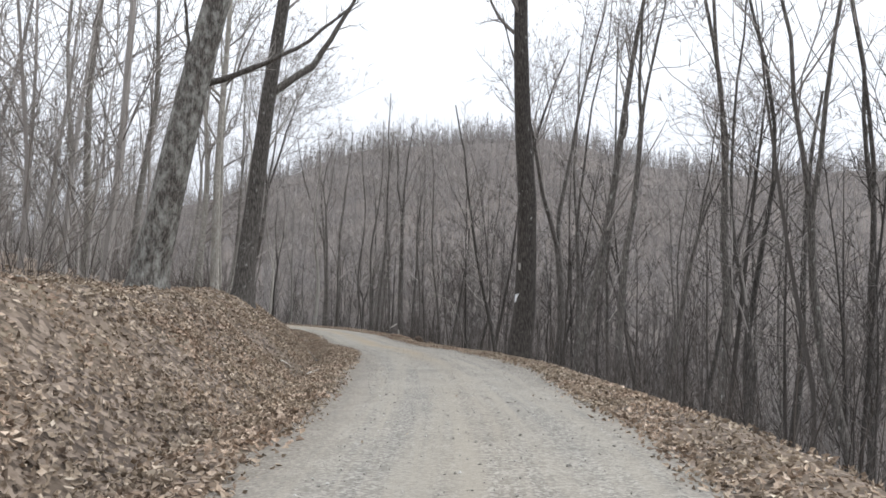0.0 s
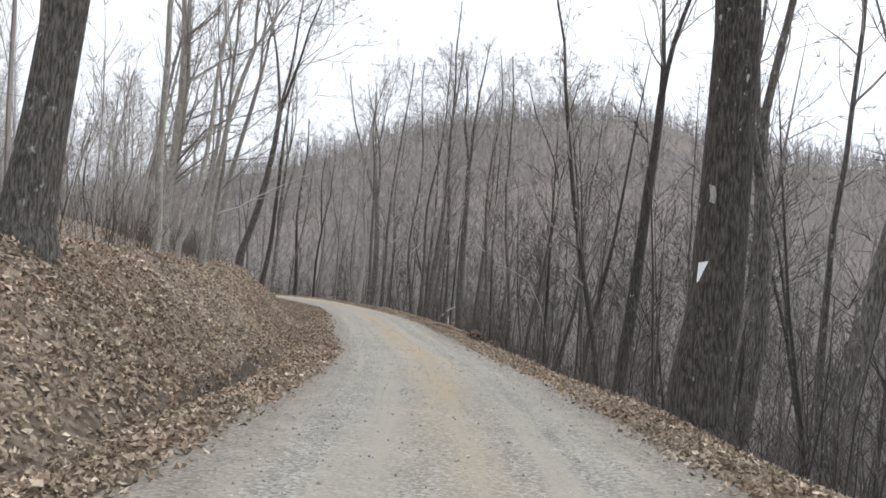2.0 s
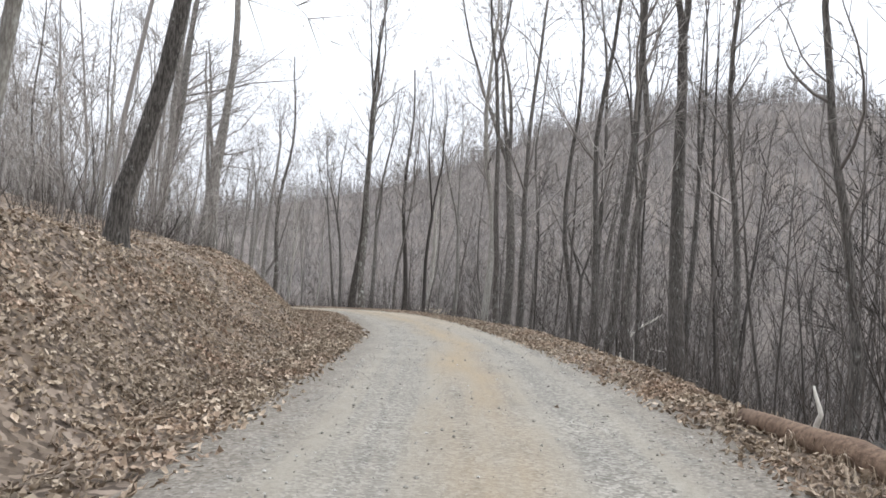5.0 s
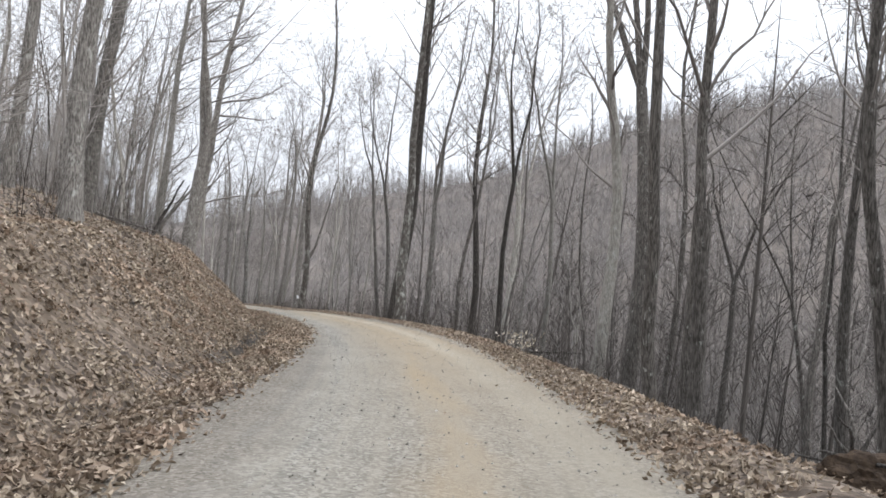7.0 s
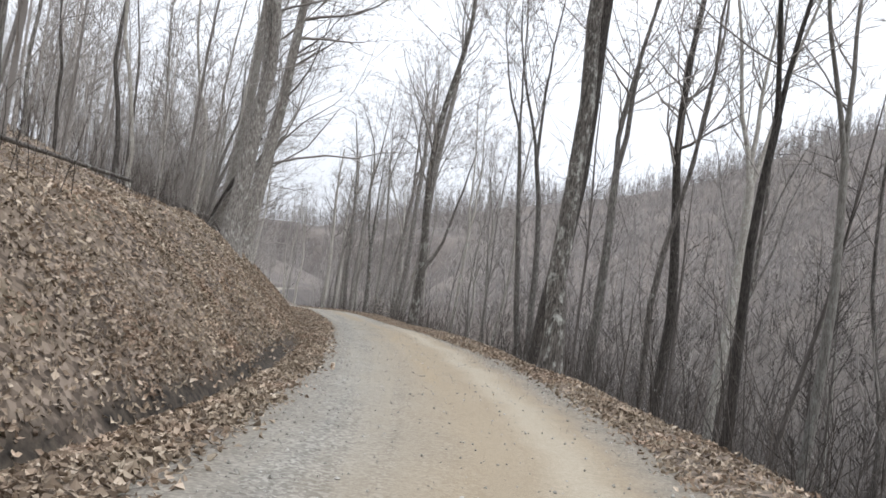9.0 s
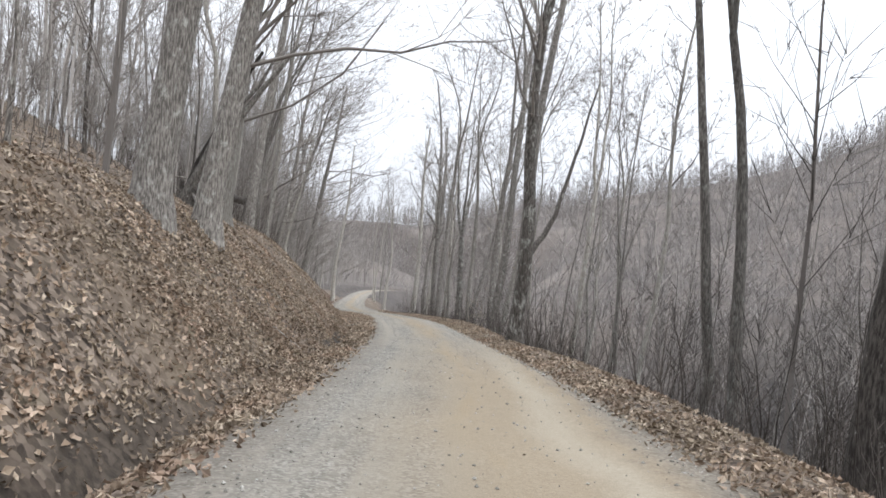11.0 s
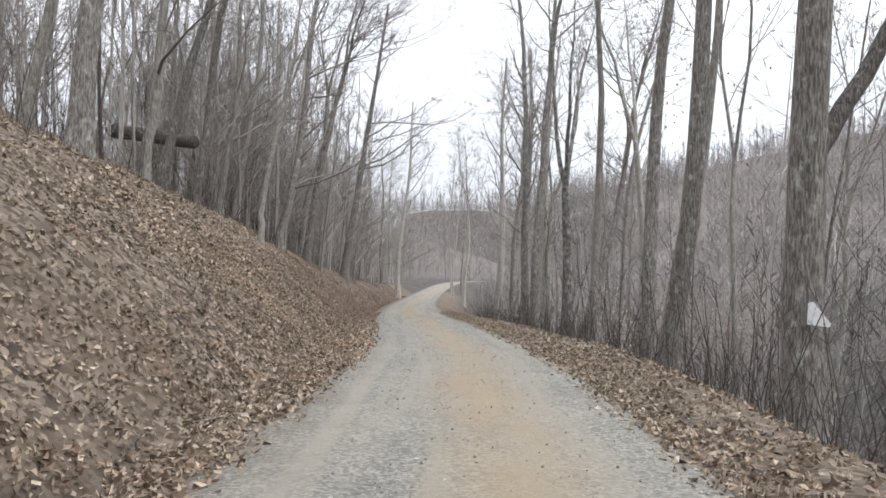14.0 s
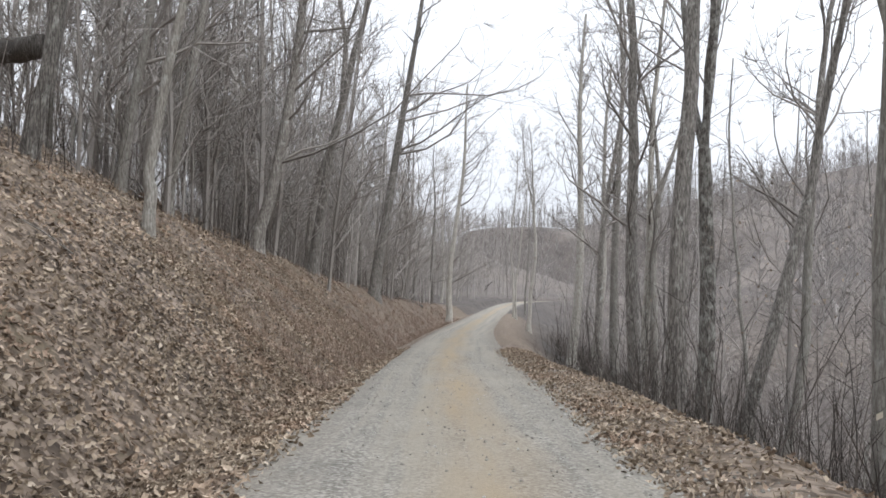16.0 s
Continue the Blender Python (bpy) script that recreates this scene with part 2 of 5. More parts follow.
def leaf_material(name, stops):
    m, n, l, b = material(name, 0.75)
    isl = n.new("ShaderNodeNewGeometry").outputs["Random Per Island"]
    col = ramp(n, l, isl, stops)
    v = n.new("ShaderNodeTexCoord").outputs["Object"]
    tone = ramp(n, l, tex(n, l, "Noise", v, 0.45, 4.0), [(0.3, (0.74, 0.72, 0.70)), (0.7, (1.15, 1.12, 1.07))])
    rusty = ramp(n, l, tex(n, l, "Noise", v, 0.8, 5.0), [(0.45, (1.0, 1.0, 0.96)), (0.68, (1.05, 0.95, 0.90))])
    col = mix(n, l, 1.0, mix(n, l, 1.0, col, tone, "MULTIPLY"), rusty, "MULTIPLY")
    l.new(col, b.inputs["Base Color"])
    return m


GROUND = ground_material()
GRAVEL = gravel_material()
BARK = bark_material("furrowed_grey_bark", (0.045, 0.04, 0.035), (0.155, 0.14, 0.125), 0.1)
BARK_DARK = bark_material("deep_brown_bark", (0.022, 0.019, 0.0165), (0.082, 0.072, 0.063), -0.6)
BARK_GREY = bark_material("weathered_grey_bark", (0.085, 0.077, 0.069), (0.26, 0.24, 0.215), 0.8)
BARK_PALE = bark_material("smooth_pale_bark", (0.17, 0.155, 0.135), (0.33, 0.31, 0.275), 1.2)
TWIG = twig_material()
LEAF = leaf_material("dead_leaves", [(0.0, (0.11, 0.085, 0.066)), (0.3, (0.21, 0.168, 0.131)), (0.6, (0.32, 0.264, 0.21)), (0.88, (0.42, 0.357, 0.292)), (1.0, (0.55, 0.482, 0.41))])

BARK_LICHEN = bark_material("lichen_blotched_bark", (0.045, 0.04, 0.035), (0.17, 0.153, 0.135), 2.5)
BARK_SPOT = bark_material("sparsely_lichened_bark", (0.035, 0.031, 0.027), (0.13, 0.116, 0.102), 1.3)


def birch_material():
    m, n, l, b = material("scarred_pale_bark", 0.85)
    v = n.new("ShaderNodeTexCoord").outputs["Object"]
    base = ramp(n, l, tex(n, l, "Noise", stretched(n, l, v, 6, 6, 2), 1.0, 5.0), [(0.3, (0.30, 0.28, 0.25)), (0.7, (0.44, 0.42, 0.38))])
    scar = n.new("ShaderNodeTexVoronoi")
    scar.inputs["Scale"].default_value = 1.0
    l.new(stretched(n, l, v, 5, 5, 3.2), scar.inputs["Vector"])
    spot = ramp(n, l, scar.outputs["Distance"], [(0.16, (1, 1, 1)), (0.24, (0, 0, 0))])
    l.new(mix(n, l, spot, base, (0.05, 0.045, 0.04)), b.inputs["Base Color"])
    return m


def plain(name, stops, scale, rough=0.9, bump_d=0.02):
    m, n, l, b = material(name, rough)
    v = n.new("ShaderNodeTexCoord").outputs["Object"]
    f = tex(n, l, "Noise", v, scale, 6.0, rough=0.65)
    l.new(ramp(n, l, f, stops), b.inputs["Base Color"])
    bump(n, l, b, f, 0.6, bump_d)
    return m


def island(name, stops, rough=0.9):
    m, n, l, b = material(name, rough)
    l.new(ramp(n, l, n.new("ShaderNodeNewGeometry").outputs["Random Per Island"], stops), b.inputs["Base Color"])
    return m


BARK_BIRCH = birch_material()
# twig colour lightened to carry the bright sky's glow around fine branches
TWIG_LIGHT = island("sky_paled_twigs", [(0.0, (0.19, 0.172, 0.156)), (0.6, (0.31, 0.285, 0.262)), (1.0, (0.45, 0.42, 0.39))])
# darker twig colour stands in for shade among the downhill woods
TWIG_DARK = island("shade_dark_branches", [(0.0, (0.04, 0.035, 0.031)), (0.6, (0.09, 0.079, 0.07)), (1.0, (0.18, 0.16, 0.145))])
# distance haze put into the colour: paler than the nearer branches
TWIG_FAR = island("haze_paled_branches", [(0.0, (0.16, 0.146, 0.137)), (0.6, (0.25, 0.23, 0.216)), (1.0, (0.38, 0.353, 0.333))])
BRUSH_MAT = island("brush_stems", [(0.0, (0.03, 0.025, 0.022)), (0.6, (0.068, 0.058, 0.05)), (1.0, (0.15, 0.13, 0.114))])
STONE = island("limestone_chips", [(0.0, (0.15, 0.14, 0.122)), (0.5, (0.28, 0.264, 0.232)), (1.0, (0.46, 0.44, 0.40))])
MUD = plain("torn_earth", [(0.3, (0.03, 0.022, 0.016)), (0.7, (0.10, 0.07, 0.048))], 9.0, 0.95, 0.05)
BLEACHED = plain("bleached_wood", [(0.3, (0.38, 0.35, 0.30)), (0.7, (0.62, 0.59, 0.53))], 14.0, 0.8, 0.01)
PLASTIC = plain("white_plastic_sheet", [(0.3, (0.66, 0.66, 0.66)), (0.7, (0.80, 0.80, 0.80))], 12.0, 0.5, 0.004)
CAN = plain("tan_can_paint", [(0.42, (0.22, 0.12, 0.06)), (0.55, (0.60, 0.52, 0.42))], 18.0, 0.45, 0.002)


# ======== the road's line and the lie of the land ========
EYE = 1.40
BACK = [(-3.2, -160.0, 4.5), (-1.0, -60.0, 1.2), (-0.3, -20.0, 0.1)]
AHEAD = [(155, -1.0, -6.85), (168, -2.2, -7.7), (196, -3.4, -9.2), (218, -3.4, -10.1), (238, -3.1, -10.75), (268, -1.8, -11.4), (293, 1.0, -11.8),
         (312, 6.0, -12.4), (345, 16.0, -13.6), (420, 30.0, -15.0), (620, -60.0, -17.0), (900, -300.0, -20.0)]
ctrl = [Vector(q) for q in BACK]
for k in range(0, len(PATH), 2):
    t, x, y, z, *_ = PATH[k]
    ctrl.append(Vector((x, y, z - EYE)))
end, tang = ctrl[-1], (ctrl[-1] - ctrl[-3]).normalized()
tang = Vector((tang.x, tang.y, 0)).normalized()
side = Vector((tang.y, -tang.x, 0))
S_END = 143.0
for s_, d_, z_ in AHEAD:
    q = end + tang * (s_ - S_END) + side * d_
    ctrl.append(Vector((q.x, q.y, z_)))


def spline(pts, step):
    out = []
    for k in range(1, len(pts) - 2):
        a, b, c, d = pts[k - 1:k + 3]
        n_ = max(2, int((c - b).length / step))
        for j in range(n_):
            u = j / n_
            out.append(0.5 * (2 * b + (c - a) * u + (2 * a - 5 * b + 4 * c - d) * u * u + (3 * b - a - 3 * c + d) * u ** 3))
    return out


line = np.array(spline(ctrl, 1.0))
for _ in range(4):
    line[1:-1] = 0.25 * line[:-2] + 0.5 * line[1:-1] + 0.25 * line[2:]
way = np.gradient(line[:, :2], axis=0)
way /= np.linalg.norm(way, axis=1)[:, None]
nrm = np.stack([way[:, 1], -way[:, 0]], 1)
line[:, :2] += 0.3 * nrm
arc = np.r_[0, np.cumsum(np.linalg.norm(np.diff(line[:, :2], axis=0), axis=1))]
zero = int(np.argmin(np.hypot(line[:, 0], line[:, 1])))
arc -= arc[zero]
GLOBAL = np.array([math.cos(radians(22)), math.sin(radians(22))])
P0 = np.array([-10.0, 60.0])


def smooth(a, b, x):
    u = np.clip((x - a) / (b - a), 0, 1)
    return u * u * (3 - 2 * u)


def wobble(x, y, f, seed=0.0):
    """A cheap smooth noise of two numbers, about -1 to 1."""
    return (np.sin(x * f * 1.3 + y * f * 0.7 + seed) + np.sin(x * f * 0.6 - y * f * 1.7 + 2.1 * seed + 1.3)
            + 0.6 * np.sin(x * f * 2.9 + y * f * 2.3 + 0.7 * seed) + 0.5 * np.sin(-x * f * 4.1 + y * f * 3.7 + seed)) / 2.4


def plan(s, d):
    """The place in the world of a point s metres along the road and d metres to the right of its middle."""
    s, d = np.asarray(s, float), np.asarray(d, float)
    cx, cy = np.interp(s, arc, line[:, 0]), np.interp(s, arc, line[:, 1])
    nx, ny = np.interp(s, arc, nrm[:, 0]), np.interp(s, arc, nrm[:, 1])
    near = np.clip(d, -45, 45)
    rest = d - near
    return cx + nx * near + GLOBAL[0] * rest, cy + ny * near + GLOBAL[1] * rest


def road_z(s):
    return np.interp(s, arc, line[:, 2])


# the ridge across the hollow: bearing to the left of +y, and height of its crest over P0's level in degrees
RIDGE_AZ = [-180, -90, -40, -23, -18, -14.5, -12, -7.5, -3, 0, 4, 8, 11, 14, 17, 20, 23, 27, 30, 33, 36, 40, 44, 50, 60, 90, 180]
RIDGE_EL = [4.0, 6.0, 7.6, 8.2, 8.8, 9.6, 10.7, 11.5, 11.6, 11.2, 10.5, 9.3, 8.0, 6.6, 5.4, 4.6, 4.2, 3.8, 3.4, 2.8, 2.0, 1.3, 1.4, 1.5, 1.7, 4.0, 4.0]
RIDGE_R = 560.0


def far_land(x, y):
    """Height of the hills across the hollow."""
    dx, dy = x - P0[0], y - P0[1]
    R = np.hypot(dx, dy)
    az = np.degrees(np.arctan2(-dx, dy))
    el = np.interp(az, RIDGE_AZ, RIDGE_EL)
    rise = smooth(90, RIDGE_R, R)
    far = -26 + (RIDGE_R * np.tan(np.radians(el)) + 26) * rise + 3.5 * wobble(x, y, 0.02, 4.0) * rise + 6 * rise * wobble(az, R * 0.1, 0.12, 7.0)
    return far * (1 - smooth(620, 2500, R)) + 20 * smooth(620, 2500, R)


def land(s, d):
    """Height of the ground at (s, d)."""
    s, d = np.asarray(s, float), np.asarray(d, float)
    x, y = plan(s, d)
    z0 = road_z(s)
    # uphill bank, with a ditch at its foot
    w = -d
    foot = foot_of(s) + 0.10 * wobble(s, 0, 0.35)
    cut = w - (foot - 0.32)
    ditch = -(0.16 + 0.24 * wet(s)) * np.exp(-(cut / np.where(cut > 0, 0.22, 0.42)) ** 2)
    slope = np.interp(s, [0, 40, 78, 88, 110, 130, 150, 160, 175], [0.76, 0.76, 0.85, 1.0, 1.0, 0.93, 0.90, 0.85, 0.75])
    knee = np.interp(s, [0, 40, 70, 95, 110, 130, 145, 155, 165, 178, 200, 228, 260], [1.5, 1.8, 1.95, 2.45, 2.75, 2.9, 3.35, 3.75, 3.6, 2.9, 1.8, 1.0, 0.6])
    upper = np.interp(s, [0, 40, 70, 95, 110, 130, 145, 160, 178, 200, 228, 260], [0.13, 0.13, 0.18, 0.28, 0.34, 0.40, 0.46, 0.48, 0.42, 0.2, 0.1, 0.1])
    run = np.maximum(w - foot, 0)
    kn = knee / slope
    low = slope * run
    high = knee + upper * (run - kn)
    mixw = smooth(kn - 0.9, kn + 1.3, run)
    bank = low * (1 - mixw) + high * mixw
    bank = np.where(w > 40, bank - upper * 0.6 * np.maximum(w - 40, 0) * smooth(40, 90, w), bank)
    bank += smooth(3.2, 5.0, w) * (0.10 * wobble(x, y, 0.9, 2.0) + 0.22 * wobble(x, y, 0.23, 5.0))
    left = ditch + bank
    # downhill side: a low verge, then the fall into the hollow
    crest = 2.75 + 0.25 * wobble(s, 3.0, 0.22)
    verge = 0.10 * np.exp(-((d - crest + 0.35) / 0.5) ** 2)
    fall = np.maximum(d - crest, 0)
    fall = fall - 0.45 * np.clip(fall - 2.4, 0.0, 7.0) * smooth(62, 70, s) * (1 - smooth(82, 92, s))    # an easier shelf below the wind-thrown tree
    right = verge - 0.62 * fall * (fall / (fall + 0.5)) + smooth(3.5, 7, d) * 0.3 * wobble(x, y, 0.3, 1.0)
    near = z0 + np.where(d < 0, left, right)
    # the far side of the hollow
    far = far_land(x, y)
    k = np.maximum(smooth(28, 75, d), smooth(240, 330, s) * smooth(6, 40, np.abs(d)))
    k = np.maximum(k, smooth(60, 160, -d))
    return near * (1 - k) + far * k


def mesh_of(name, verts, faces, mats, uv=None, shade=False):
    me = bpy.data.meshes.new(name)
    verts, faces = np.asarray(verts, np.float32), np.asarray(faces, np.int32)
    nf, k = faces.shape
    me.vertices.add(len(verts))
    me.vertices.foreach_set("co", verts.ravel())
    me.loops.add(nf * k)
    me.loops.foreach_set("vertex_index", faces.ravel())
    me.polygons.add(nf)
    me.polygons.foreach_set("loop_start", np.arange(0, nf * k, k, dtype=np.int32))
    me.polygons.foreach_set("use_smooth", np.full(nf, shade))
    for m in mats if isinstance(mats, (list, tuple)) else [mats]:
        me.materials.append(m)
    if uv is not None:
        lay = me.uv_layers.new(name="UVMap")
        lay.data.foreach_set("uv", np.asarray(uv, np.float32)[faces.ravel()].ravel())
    me.update(calc_edges=True)
    return me


def sheet(name, ss, dd, mat, lift=0.0, extra=None, span=None):
    S, D = np.meshgrid(ss, dd, indexing="ij")
    if span is not None:
        D = span(S, D)
    X, Y = plan(S, D)
    Z = land(S, D) + lift
    if extra is not None:
        Z = Z + extra(S, D)
    v = np.stack([X, Y, Z], -1).reshape(-1, 3)
    a = np.arange(len(ss) * len(dd)).reshape(len(ss), len(dd))
    f = np.stack([a[:-1, :-1], a[:-1, 1:], a[1:, 1:], a[1:, :-1]], -1).reshape(-1, 4)
    return mesh_of(name, v, f, mat, uv=np.stack([D, S], -1).reshape(-1, 2), shade=True)


ss = np.r_[np.arange(-150, -6, 6.0), np.arange(-6, 180, 0.6), np.arange(180, 300, 2.0), np.arange(300, 900, 15.0)]
dd = np.r_[-1800, -1200, -800, -500, -300, -200, -140, -100, np.arange(-80, -16, 4.0), np.arange(-16, -9, 0.8), np.arange(-9, -4.5, 0.25), np.arange(-4.5, -2.0, 0.1), np.arange(-2.0, 6, 0.25), np.arange(6, 14, 0.7),
           np.arange(14, 40, 2.5), np.arange(40, 120, 8.0), np.arange(120, 720, 18.0), 800, 1100, 1600, 2300]
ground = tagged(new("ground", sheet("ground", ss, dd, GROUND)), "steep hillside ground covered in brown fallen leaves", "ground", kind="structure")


def right_edge(S):
    return np.interp(S, [0, 12, 20, 36, 46, 56, 66, 75, 88, 98, 108, 122, 142, 150, 158, 168], [1.55, 1.6, 2.0, 1.75, 2.05, 1.8, 1.45, 1.5, 1.75, 2.0, 1.8, 1.35, 1.2, 1.4, 1.75, 1.7])


def left_edge(S):
    return np.interp(S, [0, 10, 18, 28, 36, 46, 66, 74, 84, 90, 98, 122, 135, 142, 148, 160], [2.08, 2.14, 2.4, 2.2, 2.05, 2.3, 2.1, 2.45, 2.1, 1.95, 2.0, 2.1, 1.95, 1.75, 1.9, 1.75])


def road_span(S, E):
    """Distance from the road's middle, from -1 to 1 across it."""
    rough = 0.08 * wobble(S, 1.0, 1.9, 6.0) + 0.06 * wobble(S, 2.0, 6.5, 1.0)
    return np.where(E < 0, E * (left_edge(S) + 0.25 + rough), E * (right_edge(S) + 0.25 + rough))


def road_lift(S, D):
    far_ = np.where(D < 0, left_edge(S), right_edge(S)) + 0.25
    rim = np.clip((np.abs(D) - far_ + 0.55) / 0.6, 0, 1.1)
    ruts = -0.018 * (np.exp(-((D - 0.85) / 0.3) ** 2) + np.exp(-((D + 0.85) / 0.3) ** 2))
    return 0.05 - 0.07 * rim ** 2 + ruts + 0.008 * wobble(S, D, 2.3, 3.0)


edge_d = np.linspace(-1, 1, 30)
road = tagged(new("road", sheet("road", np.r_[np.arange(-60, 180, 0.6), np.arange(180, 313, 2.0)], edge_d, GRAVEL, 0.0, road_lift, road_span)),
              "single-lane grey gravel road with tan clay tracks", "road", kind="structure")


# ======== trees ========
class Tubes:
    """Gathers tapered tubes into one mesh."""

    def __init__(self):
        self.v, self.f, self.n = [], [], 0

    def add(self, pts, radii, sides):
        pts, radii = np.asarray(pts, float), np.asarray(radii, float)
        t = np.gradient(pts, axis=0)
        t /= np.linalg.norm(t, axis=1)[:, None] + 1e-9
        ref = np.where(np.abs(t[:, 2:3]) > 0.9, [[1.0, 0, 0]], [[0, 0, 1.0]])
        if abs(t[0, 2]) > 0.6:
            ref = np.tile([[1.0, 0.0, 0.0]], (len(pts), 1))
        u = np.cross(t, ref)
        u /= np.linalg.norm(u, axis=1)[:, None] + 1e-9
        w = np.cross(t, u)
        an = np.arange(sides) * 2 * np.pi / sides
        ring = u[:, None] * np.cos(an)[None, :, None] + w[:, None] * np.sin(an)[None, :, None]
        self.v.append((pts[:, None] + ring * radii[:, None, None]).reshape(-1, 3))
        a = self.n + np.arange(len(pts) * sides).reshape(len(pts), sides)
        b = np.roll(a, -1, 1)
        self.f.append(np.stack([a[:-1], b[:-1], b[1:]], -1).reshape(-1, 3))
        self.f.append(np.stack([a[:-1], b[1:], a[1:]], -1).reshape(-1, 3))
        self.n += len(pts) * sides

    def twig(self, p, q, r):
        """A fine pointed twig."""
        t = q - p
        u = np.cross(t, (0.3, 0.5, 0.81) if abs(t[2]) < 0.9 * np.linalg.norm(t) else (1.0, 0.2, 0.0))
        u /= np.linalg.norm(u) + 1e-9
        w = np.cross(t, u)
        w /= np.linalg.norm(w) + 1e-9
        self.v.append(np.array([p + u * r, p + (w * 0.87 - u * 0.5) * r, p - (w * 0.87 + u * 0.5) * r, q]))
        self.f.append(np.array([[0, 1, 3], [1, 2, 3], [2, 0, 3]]) + self.n)
        self.n += 4

    def mesh(self, name, mat):
        return mesh_of(name, np.concatenate(self.v), np.concatenate(self.f), mat, shade=True)


def bend(rng, start, way_, length, n, up=0.0, wild=0.12):
    """A wavering line of n + 1 points from start."""
    pts, w = [np.array(start, float)], np.array(way_, float)
    w /= np.linalg.norm(w)
    for _ in range(n):
        w = w + rng.normal(0, wild, 3) + np.array([0, 0, up])
        w /= np.linalg.norm(w)
        pts.append(pts[-1] + w * length / n)
    return np.array(pts)


def around(rng, axis, angle):
    """A way at that angle (degrees) from axis, turned at random round it."""
    axis = axis / np.linalg.norm(axis)
    p = np.cross(axis, rng.normal(0, 1, 3))
    p /= np.linalg.norm(p)
    return axis * math.cos(radians(angle)) + p * math.sin(radians(angle))


def branch_out(rng, crown, pts, radius, count, length, low, twigs, detail):
    """Side branches with their twigs along a limb."""
    n = len(pts)
    for _ in range(count):
        u = rng.uniform(low, 0.98)
        k = min(int(u * (n - 1)), n - 2)
        at = pts[k] + (pts[k + 1] - pts[k]) * (u * (n - 1) - k)
        axis = pts[k + 1] - pts[k]
        L = length * (1.15 - 0.75 * u) * rng.uniform(0.6, 1.3)
        r = max(radius * (1 - 0.8 * u) * 0.55, 0.006)
        q = bend(rng, at, around(rng, axis, rng.uniform(28, 60)), L, 3, 0.09, 0.2)
        crown.add(q, np.linspace(r, 0.004, len(q)), 3)
        for _ in range(twigs + 2):
            j = rng.integers(1, len(q))
            tw = bend(rng, q[j], around(rng, q[j] - q[j - 1], rng.uniform(25, 60)), L * rng.uniform(0.3, 0.65), 1, 0.05, 0.16)
            crown.twig(tw[0], tw[1], 0.0115)


def tree_meshes(seed, H, r0, lean=(0, 0), fork=0.0, stems=2, limbs=14, subs=5, twigs=5, low=0.42, bark=None, sides=8, wild=0.035, reach=(0.0, 0.0)):
    """Trunk and crown meshes of one bare broadleaf tree with its foot at the origin; lean: metres by which its top stands off its foot."""
    rng = np.random.default_rng(seed)
    trunk, crown = Tubes(), Tubes()
    n = 12
    u = np.linspace(0, 1, n + 1)
    drift = np.cumsum(rng.normal(0, wild, (n + 1, 2)), axis=0)
    drift -= drift[0]
    drift += 0.8 * wild * np.sin(u[:, None] * rng.uniform(5, 11, (1, 2)) + rng.uniform(0, 6.28, (1, 2))) * H / 4
    drift -= drift[0]
    pts = np.stack([lean[0] * u ** 1.1 + drift[:, 0] * H / 14, lean[1] * u ** 1.1 + drift[:, 1] * H / 14, u * H], 1)
    rad = r0 * (1 - 0.78 * u ** 0.9)
    foot = np.array([[0, 0, -0.9], [0, 0, 0.0], [lean[0] * 0.01, lean[1] * 0.01, 0.35], [lean[0] * 0.03, lean[1] * 0.03, 0.9]])
    if fork > 0:
        keep = u <= fork
        stem, srad = pts[keep], rad[keep]
        body = np.concatenate([foot, stem[1:]]) if len(stem) > 1 else foot
        brad = np.concatenate([r0 * np.array([1.75, 1.4, 1.12, 1.02]), srad[1:]])
        trunk.add(body, brad, sides)
        tops = []
        base = body[-1]
        axis = body[-1] - body[-2]
        turn0 = rng.uniform(0, 6.28)
        for k in range(stems):
            an = turn0 + k * 2 * math.pi / stems
            tilt = rng.uniform(0.10, 0.23)
            w = axis / np.linalg.norm(axis) + tilt * np.array([math.cos(an), math.sin(an), 0])
            q = bend(rng, base - axis * 0.06, w, H * (1 - fork) * rng.uniform(0.85, 1.05), 8, 0.03, 0.085)
            rr = brad[-1] * (0.8 if stems == 2 else 0.68) * (1 - 0.8 * np.linspace(0, 1, 9))
            trunk.add(q, rr, max(sides - 2, 5))
            tops.append((q, rr, 0.12))
    else:
        body = np.concatenate([foot, pts[1:]])
        brad = np.concatenate([r0 * np.array([1.75, 1.4, 1.12, 1.02]), rad[1:]])
        trunk.add(body, brad, sides)
        tops = [(body, brad, low)]
    for q, rr, lo in tops:
        m = len(q)
        for _ in range(limbs // len(tops)):
            v = rng.uniform(lo, 0.97)
            k = min(int(v * (m - 1)), m - 2)
            at = q[k] + (q[k + 1] - q[k]) * (v * (m - 1) - k)
            L = H * (0.21 * (1.1 - v) + 0.045) * rng.uniform(0.5, 1.35)
            r = max(min(rr[k] * rng.uniform(0.2, 0.5), 0.02 + 0.10 * v), 0.012)
            w = around(rng, q[k + 1] - q[k], rng.uniform(26, 58))
            w[2] = max(w[2], 0.2)
            toward = w[:2] @ np.array(reach) if any(reach) else 0.0
            L *= 1.15 + 1.7 * max(toward, 0.0)
            w[:2] += reach
            limb = bend(rng, at, w, L, 6, 0.10 if any(reach) else 0.13, 0.17)
            crown.add(limb, np.linspace(r, 0.008, 7), 4)
            branch_out(rng, crown, limb, r, subs, L * 0.5, 0.22, twigs, True)
        branch_out(rng, crown, q[m // 2:], rr[m // 2], subs, H * 0.10, 0.3, twigs, True)
